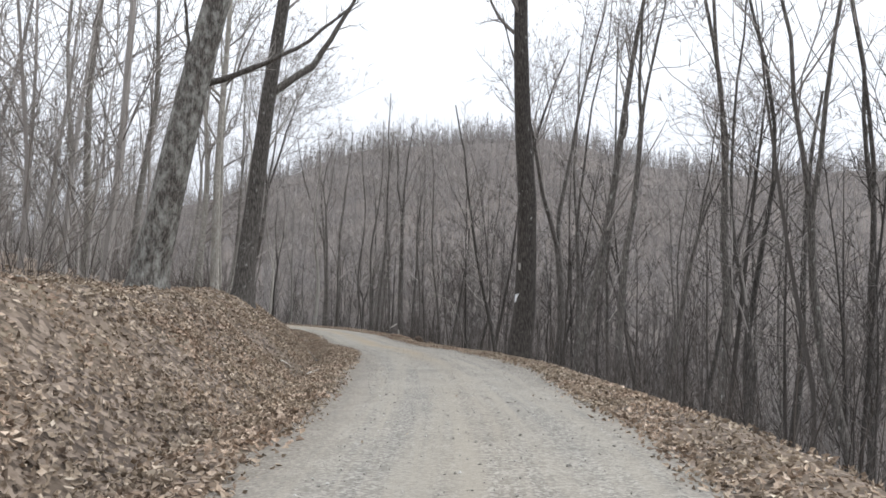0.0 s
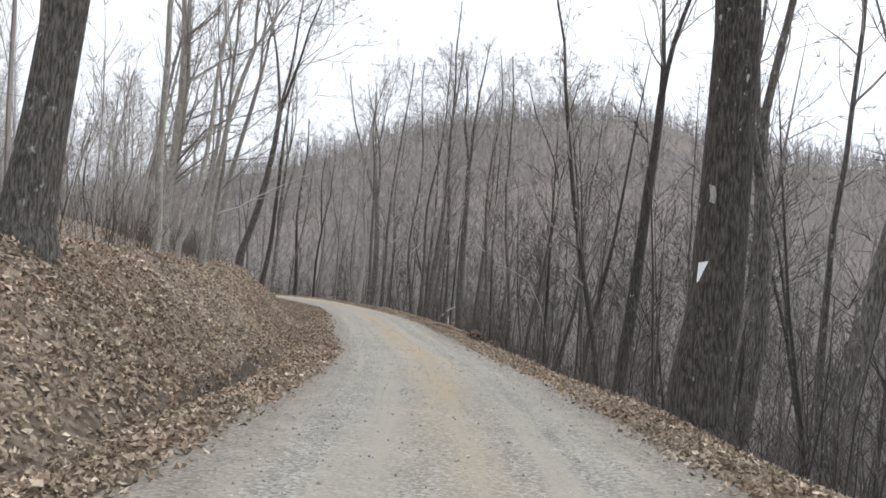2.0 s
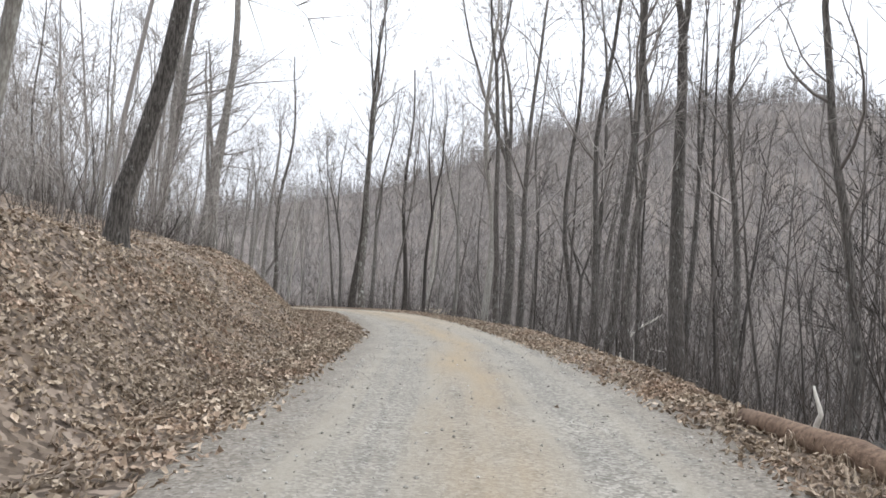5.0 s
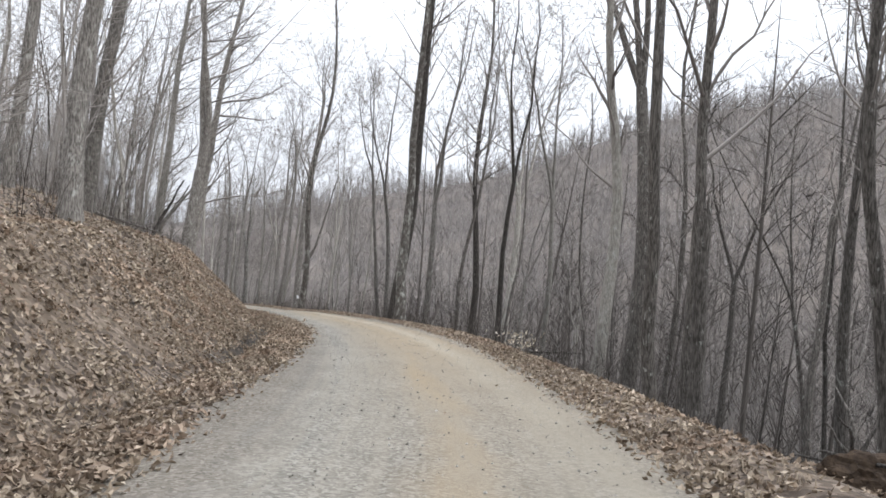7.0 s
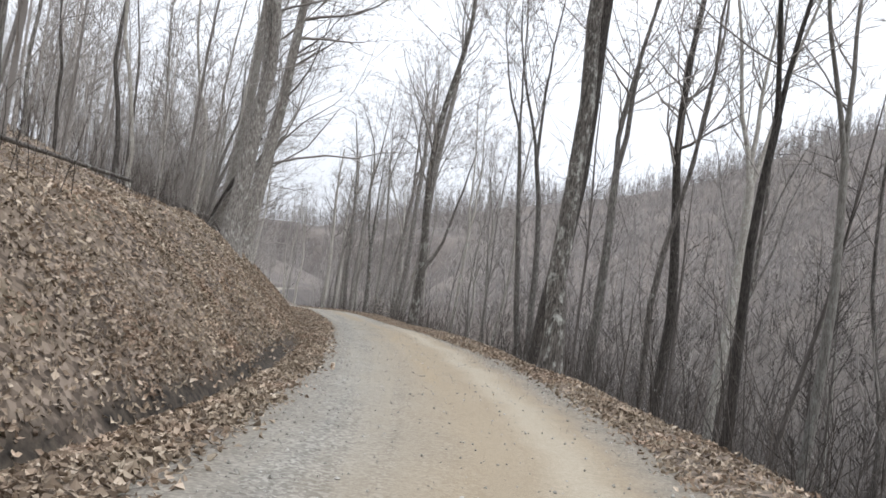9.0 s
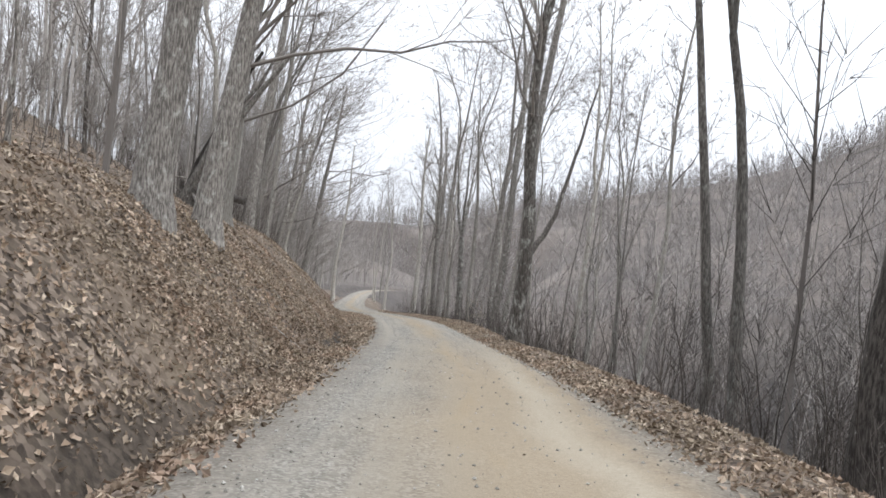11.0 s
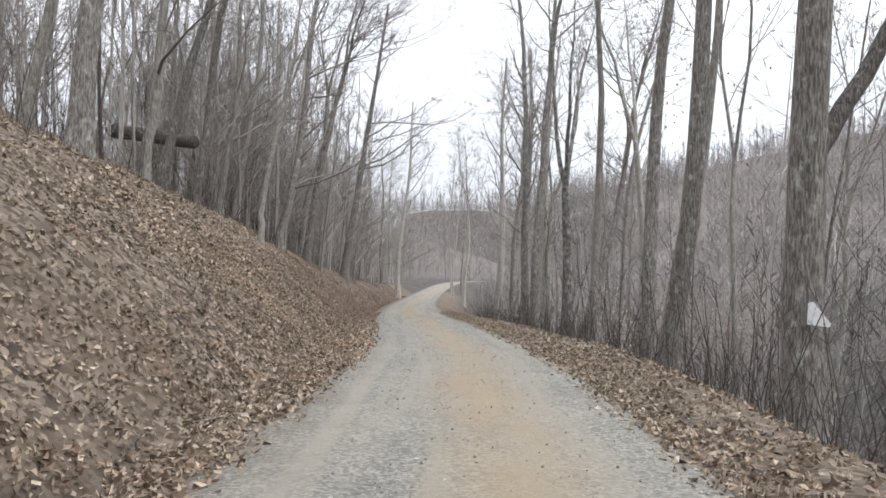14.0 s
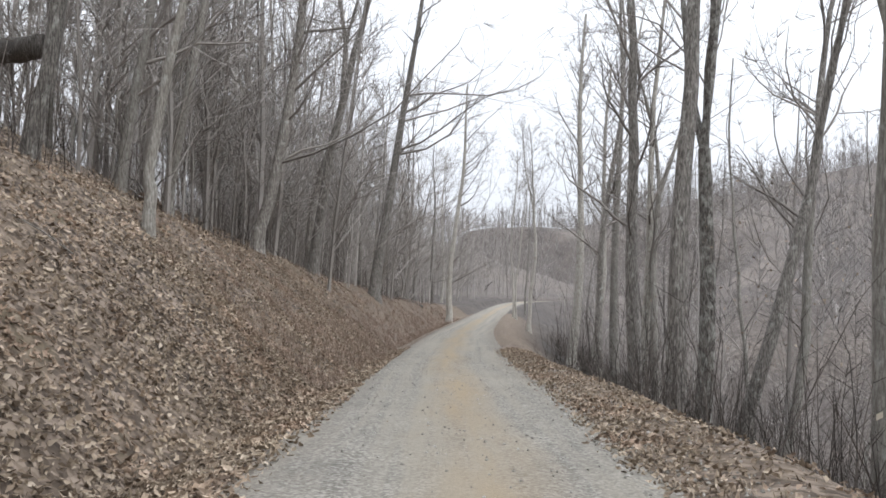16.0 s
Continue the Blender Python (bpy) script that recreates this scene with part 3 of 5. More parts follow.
    return trunk.mesh("trunk", bark or BARK), crown.mesh("crown", TWIG)


def make_tree(meshes, m, label, group="roadside trees"):
    root = new("tree")
    root.empty_display_size = 0.3
    root.matrix_world = m
    for part_name, me in zip(("trunk", "crown"), meshes):
        ob = new(part_name, me)
        ob.parent = root
    return tagged(root, label, "tree", group)


def stand(s, d, turn=0.0, scale=1.0, tall=1.0):
    x, y = plan(s, d)
    return Matrix.Translation((float(x), float(y), float(land(s, d)))) @ Matrix.Rotation(turn, 4, "Z") @ Matrix.Diagonal((scale, scale, scale * tall, 1))


BARKS = [BARK, BARK_PALE, BARK_LICHEN, BARK_BIRCH, BARK_GREY, BARK_DARK, BARK_SPOT]
BARK_WORDS = ["furrowed dark grey bark", "smooth pale grey bark", "lichen-blotched dark bark", "scarred pale bark", "weathered grey bark", "deep dark brown bark", "lichen-spotted dark bark"]
spots = []


def locate(x, y):
    """Along and across the road of a place near it."""
    i = int(np.argmin((line[:, 0] - x) ** 2 + (line[:, 1] - y) ** 2))
    v = np.array([x, y]) - line[i, :2]
    return float(arc[i] + v @ way[i]), float(v @ nrm[i])


def key_tree(x, y, lean, r, H, fork, stems, bark):
    """One tree of its own growth, at its place beside the road."""
    s_, d_ = locate(x, y)
    spots.append((s_, d_))
    if bark is BARK and ((d_ > 0 and s_ > 104) or (d_ < 0 and r < 0.2)):
        bark = BARK_GREY
    if bark is BARK and (s_ > 150 or (d_ < 0 and s_ > 75)):
        bark = BARK_GREY
    if bark is BARK and d_ > 0 and s_ < 40 and r > 0.4:
        bark = BARK_DARK
    if bark is BARK_GREY and r < 0.2 and int(abs(x) * 10) % 3:
        bark = BARK_PALE
    k = BARKS.index(bark)
    big = r > 0.26
    pick = int(abs(x) * 7 + abs(y) * 13) % 10
    if fork == 0 and r < 0.3 and pick < 7:
        fork, stems = 0.46 + 0.03 * pick, 3 if pick % 2 else 2
    i_ = int(np.argmin((line[:, 0] - x) ** 2 + (line[:, 1] - y) ** 2))
    reach = tuple((0.9 if s_ > 108 else 0.5) * nrm[i_]) if d_ < 0 and s_ > 40 else (0.0, 0.0)
    meshes = tree_meshes(int(abs(x * 131 + y * 17) * 10), H, r, lean, fork, stems, limbs=24 if any(reach) else 22, subs=5, twigs=5,
                         low=(0.3 if any(reach) else 0.56) if big else (0.3 if any(reach) else 0.42), bark=bark, sides=14 if big else 9, wild=0.02 if big else 0.035, reach=reach)
    side_ = "above the bank" if d_ < 0 else "on the downhill slope"
    size = "stout" if big else "slim"
    return make_tree(meshes, Matrix.Translation((x, y, float(land(s_, d_)))), f"{size} bare tree with {BARK_WORDS[k]} {side_}")


TREE_A1 = key_tree(-7.19, 19.85, (4.59, -1.06), 0.44, 21, 0.00, 2, BARKS[2])
TREE_A2 = key_tree(-7.03, 28.60, (3.33, -1.11), 0.35, 22, 0.00, 2, BARKS[0])
TREE_A3 = key_tree(2.90, 30.44, (-0.17, -1.27), 0.44, 25, 0.00, 2, BARKS[0])
key_tree(4.65, 35.07, (1.29, -0.41), 0.19, 20, 0.40, 2, BARKS[0])
key_tree(5.03, 31.10, (3.39, -0.26), 0.21, 19, 0.00, 2, BARKS[0])
key_tree(3.45, 48.10, (-2.81, -0.72), 0.15, 17, 0.00, 2, BARKS[0])
key_tree(4.30, 50.60, (0.90, -0.22), 0.29, 23, 0.62, 2, BARKS[5])
key_tree(11.54, 43.89, (2.76, -0.28), 0.15, 18, 0.00, 2, BARKS[0])
key_tree(-3.66, 73.55, (-0.22, -0.28), 0.30, 21, 0.60, 2, BARKS[0])
key_tree(-14.28, 58.56, (2.83, 0.31), 0.20, 20, 0.00, 2, BARKS[0])
key_tree(-11.99, 45.45, (2.35, 0.25), 0.10, 17, 0.00, 2, BARKS[0])
key_tree(-15.56, 52.20, (0.33, -0.17), 0.21, 21, 0.00, 2, BARKS[1])
key_tree(-16.33, 54.09, (0.44, -0.14), 0.20, 20, 0.00, 2, BARKS[1])
key_tree(-12.72, 49.68, (3.46, 0.45), 0.14, 18, 0.00, 2, BARKS[0])
key_tree(-11.95, 43.72, (-0.00, -0.22), 0.14, 20, 0.00, 2, BARKS[0])
key_tree(-13.67, 52.56, (1.03, 0.00), 0.10, 17, 0.00, 2, BARKS[0])
key_tree(-14.53, 55.45, (3.44, 0.45), 0.15, 18, 0.00, 2, BARKS[0])
key_tree(6.53, 30.28, (0.79, -0.96), 0.17, 19, 0.60, 2, BARKS[0])
key_tree(23.47, 63.12, (0.22, -1.32), 0.30, 26, 0.00, 2, BARKS[0])
key_tree(18.66, 45.82, (1.90, -1.32), 0.31, 26, 0.00, 2, BARKS[0])
key_tree(8.74, 33.39, (3.09, -0.81), 0.14, 16, 0.00, 2, BARKS[0])
key_tree(-8.96, 32.06, (0.10, -1.01), 0.17, 20, 0.00, 2, BARKS[0])
key_tree(-14.94, 34.03, (1.57, -0.96), 0.19, 19, 0.00, 2, BARKS[0])
key_tree(-14.01, 37.04, (0.98, -1.01), 0.18, 20, 0.00, 2, BARKS[0])
key_tree(-17.01, 36.03, (0.77, -0.91), 0.15, 18, 0.00, 2, BARKS[0])
key_tree(-27.20, 103.20, (1.90, -0.40), 0.30, 25, 0.00, 2, BARKS[5])
key_tree(-23.92, 96.78, (0.99, -0.04), 0.23, 24, 0.00, 2, BARKS[6])
key_tree(-26.60, 113.20, (0.00, 0.30), 0.27, 26, 0.00, 2, BARKS[5])
key_tree(-23.90, 112.80, (0.20, 0.60), 0.28, 26, 0.00, 2, BARKS[1])
key_tree(-25.65, 119.53, (1.87, 0.59), 0.21, 21, 0.00, 2, BARKS[0])
key_tree(-27.87, 108.82, (1.00, 0.02), 0.21, 22, 0.48, 2, BARKS[0])
key_tree(-20.81, 118.14, (0.15, -0.37), 0.12, 17, 0.00, 2, BARKS[0])
key_tree(-32.76, 112.84, (-0.34, -0.73), 0.15, 19, 0.00, 2, BARKS[0])
key_tree(-14.20, 96.20, (0.10, 0.60), 0.37, 28, 0.54, 3, BARKS[0])
key_tree(-12.90, 99.10, (0.30, 0.20), 0.17, 23, 0.00, 2, BARKS[0])
key_tree(-19.90, 105.50, (0.30, 0.20), 0.18, 23, 0.55, 2, BARKS[4])
key_tree(-3.40, 85.40, (0.30, 0.20), 0.18, 23, 0.50, 2, BARKS[0])
key_tree(-2.20, 71.70, (0.20, 0.10), 0.14, 20, 0.00, 2, BARKS[0])
key_tree(-14.56, 92.03, (0.03, -0.53), 0.25, 22, 0.00, 2, BARKS[1])
key_tree(-11.55, 111.10, (1.26, -0.11), 0.27, 24, 0.60, 2, BARKS[0])
key_tree(-7.35, 86.81, (-0.28, -0.61), 0.17, 20, 0.00, 2, BARKS[0])
key_tree(-7.78, 95.30, (-1.29, -0.95), 0.12, 18, 0.00, 2, BARKS[0])
key_tree(-5.82, 71.26, (0.95, -0.31), 0.16, 22, 0.00, 2, BARKS[0])
key_tree(-6.80, 76.23, (1.25, -0.18), 0.14, 21, 0.00, 2, BARKS[0])
key_tree(-7.61, 78.07, (0.08, -0.55), 0.12, 20, 0.00, 2, BARKS[0])
key_tree(-5.21, 80.00, (-0.62, -0.79), 0.11, 20, 0.00, 2, BARKS[0])
key_tree(-24.50, 78.88, (1.19, -0.08), 0.25, 22, 0.00, 2, BARKS[0])
key_tree(-34.95, 89.81, (2.95, 0.58), 0.34, 23, 0.00, 2, BARKS[0])
key_tree(-28.52, 80.50, (2.60, 0.51), 0.20, 20, 0.00, 2, BARKS[0])
key_tree(-39.97, 102.29, (2.26, 0.83), 0.36, 21, 0.31, 2, BARKS[0])
key_tree(-41.75, 104.83, (2.63, 1.09), 0.31, 20, 0.00, 2, BARKS[0])
key_tree(-31.84, 112.46, (-0.89, -1.00), 0.17, 20, 0.00, 2, BARKS[0])
key_tree(-39.88, 115.26, (1.42, 0.57), 0.24, 24, 0.00, 2, BARKS[6])
TREE_A24 = key_tree(-45.80, 124.22, (1.66, 0.88), 0.30, 23, 0.75, 2, BARKS[0])
key_tree(-49.39, 110.68, (1.88, 1.02), 0.33, 23, 0.00, 2, BARKS[1])
key_tree(-50.56, 111.73, (1.27, 0.61), 0.15, 18, 0.00, 2, BARKS[3])
key_tree(-59.17, 119.34, (2.23, 1.34), 0.27, 23, 0.00, 2, BARKS[0])
key_tree(-70.85, 128.17, (3.72, 2.75), 0.19, 22, 0.00, 2, BARKS[0])
key_tree(-50.79, 129.28, (1.89, 1.06), 0.26, 22, 0.00, 2, BARKS[0])
key_tree(-42.51, 123.33, (1.07, 0.40), 0.13, 19, 0.00, 2, BARKS[0])
key_tree(-43.89, 130.32, (1.23, 0.58), 0.13, 18, 0.00, 2, BARKS[0])
key_tree(-44.81, 130.82, (0.70, 0.06), 0.12, 19, 0.60, 2, BARKS[0])
key_tree(-38.65, 121.48, (1.48, 0.80), 0.12, 18, 0.00, 2, BARKS[0])
key_tree(-62.43, 138.91, (1.18, 1.28), 0.23, 22, 0.00, 2, BARKS[0])
key_tree(-56.51, 134.66, (-0.45, -0.44), 0.15, 21, 0.00, 2, BARKS[1])
key_tree(-53.46, 132.92, (0.71, 0.78), 0.24, 22, 0.00, 2, BARKS[0])
TREE_A31 = key_tree(-53.69, 133.83, (2.45, 2.60), 0.19, 21, 0.00, 2, BARKS[0])
key_tree(-58.88, 140.69, (0.19, 0.23), 0.18, 20, 0.51, 2, BARKS[1])
key_tree(-88.89, 166.40, (0.46, 0.51), 0.35, 24, 0.00, 2, BARKS[1])
key_tree(-82.25, 162.61, (0.29, 0.34), 0.31, 24, 0.00, 2, BARKS[1])
key_tree(-90.89, 171.25, (0.50, 0.56), 0.30, 23, 0.00, 2, BARKS[1])
key_tree(-74.30, 155.54, (0.17, 0.21), 0.21, 22, 0.00, 2, BARKS[1])
key_tree(-66.25, 146.01, (0.71, 0.22), 0.29, 23, 0.00, 2, BARKS[2])
key_tree(-63.47, 143.21, (3.00, 2.97), 0.20, 21, 0.40, 2, BARKS[0])
TREE_A40 = key_tree(-64.33, 146.89, (2.17, 2.02), 0.18, 20, 0.00, 2, BARKS[0])
key_tree(-51.28, 133.95, (0.39, 0.44), 0.10, 19, 0.00, 2, BARKS[0])
key_tree(-60.13, 121.25, (1.30, 1.39), 0.13, 19, 0.00, 2, BARKS[1])
key_tree(-67.84, 125.29, (3.80, 4.01), 0.18, 18, 0.00, 2, BARKS[0])
key_tree(-68.90, 129.97, (1.49, 1.58), 0.12, 14, 0.00, 2, BARKS[1])
key_tree(-74.54, 131.31, (1.57, 1.67), 0.15, 19, 0.00, 2, BARKS[0])
key_tree(-80.87, 138.65, (2.33, 2.23), 0.25, 22, 0.00, 2, BARKS[0])
key_tree(-86.62, 144.60, (3.23, 3.29), 0.28, 21, 0.00, 2, BARKS[0])
key_tree(-77.81, 133.90, (1.83, 1.67), 0.18, 18, 0.00, 2, BARKS[1])
key_tree(-93.18, 152.97, (2.35, 2.17), 0.35, 22, 0.00, 2, BARKS[0])
key_tree(-109.15, 172.87, (1.41, 1.07), 0.31, 22, 0.00, 2, BARKS[1])
key_tree(-106.40, 180.59, (0.35, -0.16), 0.22, 21, 0.00, 2, BARKS[1])
key_tree(-75.53, 155.33, (1.16, 0.77), 0.24, 22, 0.00, 2, BARKS[1])
key_tree(-79.19, 157.18, (1.06, 0.68), 0.22, 21, 0.00, 2, BARKS[0])
key_tree(-88.81, 145.70, (2.35, 2.23), 0.26, 20, 0.00, 2, BARKS[0])
key_tree(-51.82, 140.84, (1.04, 0.51), 0.17, 19, 0.00, 2, BARKS[0])
key_tree(-69.06, 146.61, (-0.78, -0.90), 0.26, 22, 0.00, 2, BARKS[0])
key_tree(-21.31, 103.10, (0.79, -0.09), 0.17, 21, 0.50, 2, BARKS[5])
key_tree(-11.07, 84.65, (1.80, 0.09), 0.17, 22, 0.00, 2, BARKS[0])
key_tree(-11.42, 81.52, (-1.52, -0.53), 0.15, 22, 0.60, 2, BARKS[0])
key_tree(-5.30, 72.50, (0.41, -0.14), 0.16, 19, 0.00, 2, BARKS[0])
key_tree(-0.37, 64.27, (-0.92, -0.37), 0.14, 18, 0.00, 2, BARKS[0])
key_tree(0.63, 59.37, (2.12, 0.20), 0.12, 18, 0.00, 2, BARKS[0])

for s_, d_, r_, b_ in [(232, 3.0, 0.14, BARK_PALE), (231, 3.3, 0.13, BARK), (243, -6.5, 0.18, BARK_PALE), (236, -6.8, 0.2, BARK), (226, -7.5, 0.16, BARK_GREY), (250, 4.0, 0.15, BARK)]:
    x_, y_ = plan(s_, d_)
    key_tree(float(x_), float(y_), (0.4, 0.1), r_, 19, 0.0, 2, b_)


def extra_limb(tree, name, pts, r0, r1=0.02, label="", mat=None, sides=7, twigs=6, seed=1):
    """A limb through given places of the world, grown from a tree."""
    rg = np.random.default_rng(seed)
    base = np.array(tree.matrix_world.translation)
    q = np.array(pts, float) - base
    body = np.array([v.co[:] for v in next(c for c in tree.children if c.name.startswith("trunk")).data.vertices])
    ring = body[np.abs(body[:, 2] - q[0, 2] + 0.35) < 0.9]
    q = np.concatenate([[ring.mean(0)], q[1:]])
    fine_ = [q[0]]
    for a, b in zip(q[:-1], q[1:]):
        for u in (0.33, 0.66, 1.0):
            fine_.append(a + (b - a) * u + rg.normal(0, 0.025, 3) * (u < 1))
    q = np.array(fine_)
    t = Tubes()
    t.add(q, np.linspace(r0, r1, len(q)), sides)
    ob = new(name, t.mesh(name, mat or BARK))
    ob.parent = tree
    if twigs:
        c = Tubes()
        branch_out(rg, c, q, r0, twigs, 1.6, 0.35, 5, True)
        tw = new("twig_spray", c.mesh("twig_spray", TWIG))
        tw.parent = ob
        tagged(tw, kind="stuff")
    return tagged(ob, label) if label else ob


extra_limb(TREE_A1, "limb", [(-6.75, 21.0, 5.05), (-6.2, 20.8, 5.22), (-5.5, 20.7, 5.42), (-4.6, 20.6, 5.75), (-3.5, 20.6, 6.35), (-2.4, 20.6, 7.3)], 0.11, 0.03, "dark dead side limb")
extra_limb(TREE_A1, "limb", [(-6.85, 21.0, 5.0), (-6.8, 21.0, 5.6), (-6.7, 21.0, 6.3), (-6.85, 21.0, 7.5), (-7.1, 21.1, 9.0)], 0.08, 0.02, "dark dead upright limb")
extra_limb(TREE_A2, "limb", [(-5.55, 29.0, 7.3), (-4.8, 29.0, 8.0), (-4.15, 29.0, 9.0), (-3.4, 29.0, 10.3), (-2.4, 29.2, 12.6)], 0.15, 0.04, "rising side limb")


extra_limb(TREE_A24, "limb", [(-45.6, 124.7, -2.5), (-45.30, 125.15, -1.6), (-44.96, 125.52, -0.63), (-44.59, 125.9, 1.32), (-44.2, 126.3, 3.4), (-43.8, 126.7, 5.6)], 0.15, 0.04, "rising side limb")


# dry leaves that still cling to two trees
PALE_LEAF = island("papery_pale_leaves", [(0.0, (0.36, 0.30, 0.22)), (0.6, (0.52, 0.46, 0.36)), (1.0, (0.64, 0.58, 0.48))])


def clinging_leaves(tree, count, low, high, spread, seed, mat=None, label="curled brown leaves still clinging"):
    rg = np.random.default_rng(seed)
    v, f = [], []
    for k in range(count):
        c = np.array([rg.normal(0, spread), rg.normal(0, spread), rg.uniform(low, high)])
        a, b = rg.normal(0, 1, 3), rg.normal(0, 1, 3)
        a *= 0.06 / np.linalg.norm(a)
        b *= 0.035 / np.linalg.norm(b)
        v += [c - a, c + b, c + a, c - b]
        f.append([4 * k, 4 * k + 1, 4 * k + 2, 4 * k + 3])
    ob = new("dry_leaves", mesh_of("dry_leaves", v, f, mat or LEAF))
    ob.parent = tree
    tagged(ob, label)


clinging_leaves(TREE_A31, 160, 5.0, 10.5, 1.3, 3)
clinging_leaves(TREE_A40, 150, 4.0, 9.5, 1.3, 4)



def leafy_sapling(s_, d_, H, seed):
    """A small beech that keeps its pale dry leaves."""
    tree = make_tree(tree_meshes(seed, H, 0.018, (0.3, 0.1), limbs=12, subs=3, twigs=3, low=0.3, bark=BARK_GREY, sides=6, wild=0.05), stand(s_, d_), "small sapling keeping its pale dry leaves", "leafy saplings")
    clinging_leaves(tree, 110, 0.4, H * 0.95, 0.28, seed, PALE_LEAF, "papery pale leaves still clinging")


leafy_sapling(147.5, 5.2, 2.6, 61)
leafy_sapling(148.6, 5.9, 2.2, 62)
leafy_sapling(88.0, 4.0, 0.9, 63)

# ---- slim trees that fill the slopes ----
TEMPLATES = []
for k in range(10):
    H_ = [19, 22, 17, 24, 15, 20, 13, 21, 18, 16][k]
    r_ = [0.11, 0.15, 0.09, 0.18, 0.07, 0.12, 0.055, 0.15, 0.10, 0.085][k]
    TEMPLATES.append(tree_meshes(100 + k, H_, r_, lean=(1.2 * math.cos(k), 1.2 * math.sin(k)), fork=0.45 if k in (1, 3, 8) else 0.0,
                                 limbs=14, subs=4, twigs=4, low=0.4, bark=BARK_PALE if k in (2, 7) else BARK_GREY if k in (4, 6) else BARK, sides=7, wild=0.05))
rng = np.random.default_rng(5)


def clear_of(s, d, gap):
    return all((s - a) ** 2 + (d - b) ** 2 > gap * gap for a, b in spots)


tries, made_trees = 0, 0
while made_trees < 115 and tries < 8000:
    tries += 1
    s_ = rng.uniform(14, 225)
    if rng.random() < 0.5:
        d_ = 9.0 + rng.exponential(8.0)
        if d_ > 30 or (s_ > 95 and rng.random() < 0.62) or (40 < s_ < 78 and d_ < 14):
            continue
    else:
        d_ = -(8.5 + rng.exponential(8.0))
        if d_ < -30 or (s_ < 100 and rng.random() < 0.93):
            continue
    if not clear_of(s_, d_, 1.9):
        continue
    spots.append((s_, d_))
    made_trees += 1
    k = int(rng.choice([0, 1, 3, 5, 8, 9])) if d_ > 0 and s_ < 112 else int(rng.choice([2, 4, 6, 7, 8, 9]))
    tilt = Matrix.Rotation(radians(rng.normal(2.0, 2.5)), 4, "Y")
    make_tree(TEMPLATES[k], stand(s_, d_, 0, rng.uniform(0.8, 1.15)) @ tilt @ Matrix.Rotation(rng.uniform(0, 6.28), 4, "Z"),
              "slender bare grey tree on the leafy slope" if k not in (2, 7) else "slender bare tree with smooth pale bark on the slope", "trees on the slopes")


def joined(name, label, category, places, kinds, mat, seed, tip=0.0):
    """One mesh of many plants too many to count."""
    r2 = np.random.default_rng(seed)
    V, F, n = [], [], 0
    for (x, y, z), sc, *_ in places:
        v, f = kinds[int(r2.integers(0, len(kinds)))]
        an = r2.uniform(0, 6.28)
        c, s_ = math.cos(an), math.sin(an)
        q = v * sc
        lx = tip + r2.normal(0, 0.04)
        V.append(np.stack([q[:, 0] * c - q[:, 1] * s_ + x + lx * q[:, 2], q[:, 0] * s_ + q[:, 1] * c + y, q[:, 2] + z], 1))
        F.append(f + n)
        n += len(v)
    return tagged(new(name, mesh_of(name, np.concatenate(V), np.concatenate(F), mat)), label, category, kind="stuff")


def far_kind(seed, H, r0, limbs, subs, thick, low=0.3):
    r2 = np.random.default_rng(seed)
    t = Tubes()
    q = bend(r2, (0, 0, -0.6), (0.04, 0.02, 1), H, 4, 0.03, 0.05)
    if subs:
        t.add(q, [r0, r0 * 0.85, r0 * 0.65, r0 * 0.4, 0.008], 4)
    else:
        t.add(q[[0, 2, 4]], [r0, r0 * 0.7, r0 * 0.2], 3)
    for _ in range(limbs):
        v = r2.uniform(low, 0.97)
        k = min(int(v * 4), 3)
        at = q[k] + (q[k + 1] - q[k]) * (v * 4 - k)
        L = H * (0.30 * (1.1 - v) + 0.05) * r2.uniform(0.7, 1.2)
        b = bend(r2, at, around(r2, q[k + 1] - q[k], r2.uniform(25, 58)), L, 2 if subs else 1, 0.14, 0.14)
        if subs:
            t.add(b, np.linspace(1.8, 0.4, len(b)) * thick, 3)
        else:
            t.twig(b[0], b[1], 2.0 * thick)
        for _ in range(subs):
            c = bend(r2, b[0] + (b[-1] - b[0]) * r2.uniform(0.3, 0.95), around(r2, b[-1] - b[0], r2.uniform(25, 60)), L * r2.uniform(0.35, 0.65), 1, 0.1, 0.1)
            t.twig(c[0], c[1], 1.2 * thick)
    return np.concatenate(t.v), np.concatenate(t.f)


def at(s_, d_):
    x, y = plan(s_, d_)
    return float(x), float(y), float(land(s_, d_))


MID = [far_kind(300 + k, 12 + 1.4 * k, 0.05 + 0.012 * k, 16, 7, 0.012, 0.16) for k in range(7)]
mid_places = []
while len(mid_places) < 500:
    s_ = rng.uniform(15, 330)
    d_ = 10 + rng.exponential(28) if rng.random() < 0.42 else -(9 + rng.exponential(20))
    if abs(d_) > 90 or not clear_of(s_, d_, 1.1) or (s_ > 190 and abs(d_) < 5):
        continue
    if (d_ < 0 and rng.random() < (0.95 if s_ < 135 else 0.75)) or (d_ > 0 and s_ > 118 and rng.random() < 0.93):
        continue
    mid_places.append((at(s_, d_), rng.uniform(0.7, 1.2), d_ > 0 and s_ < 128))
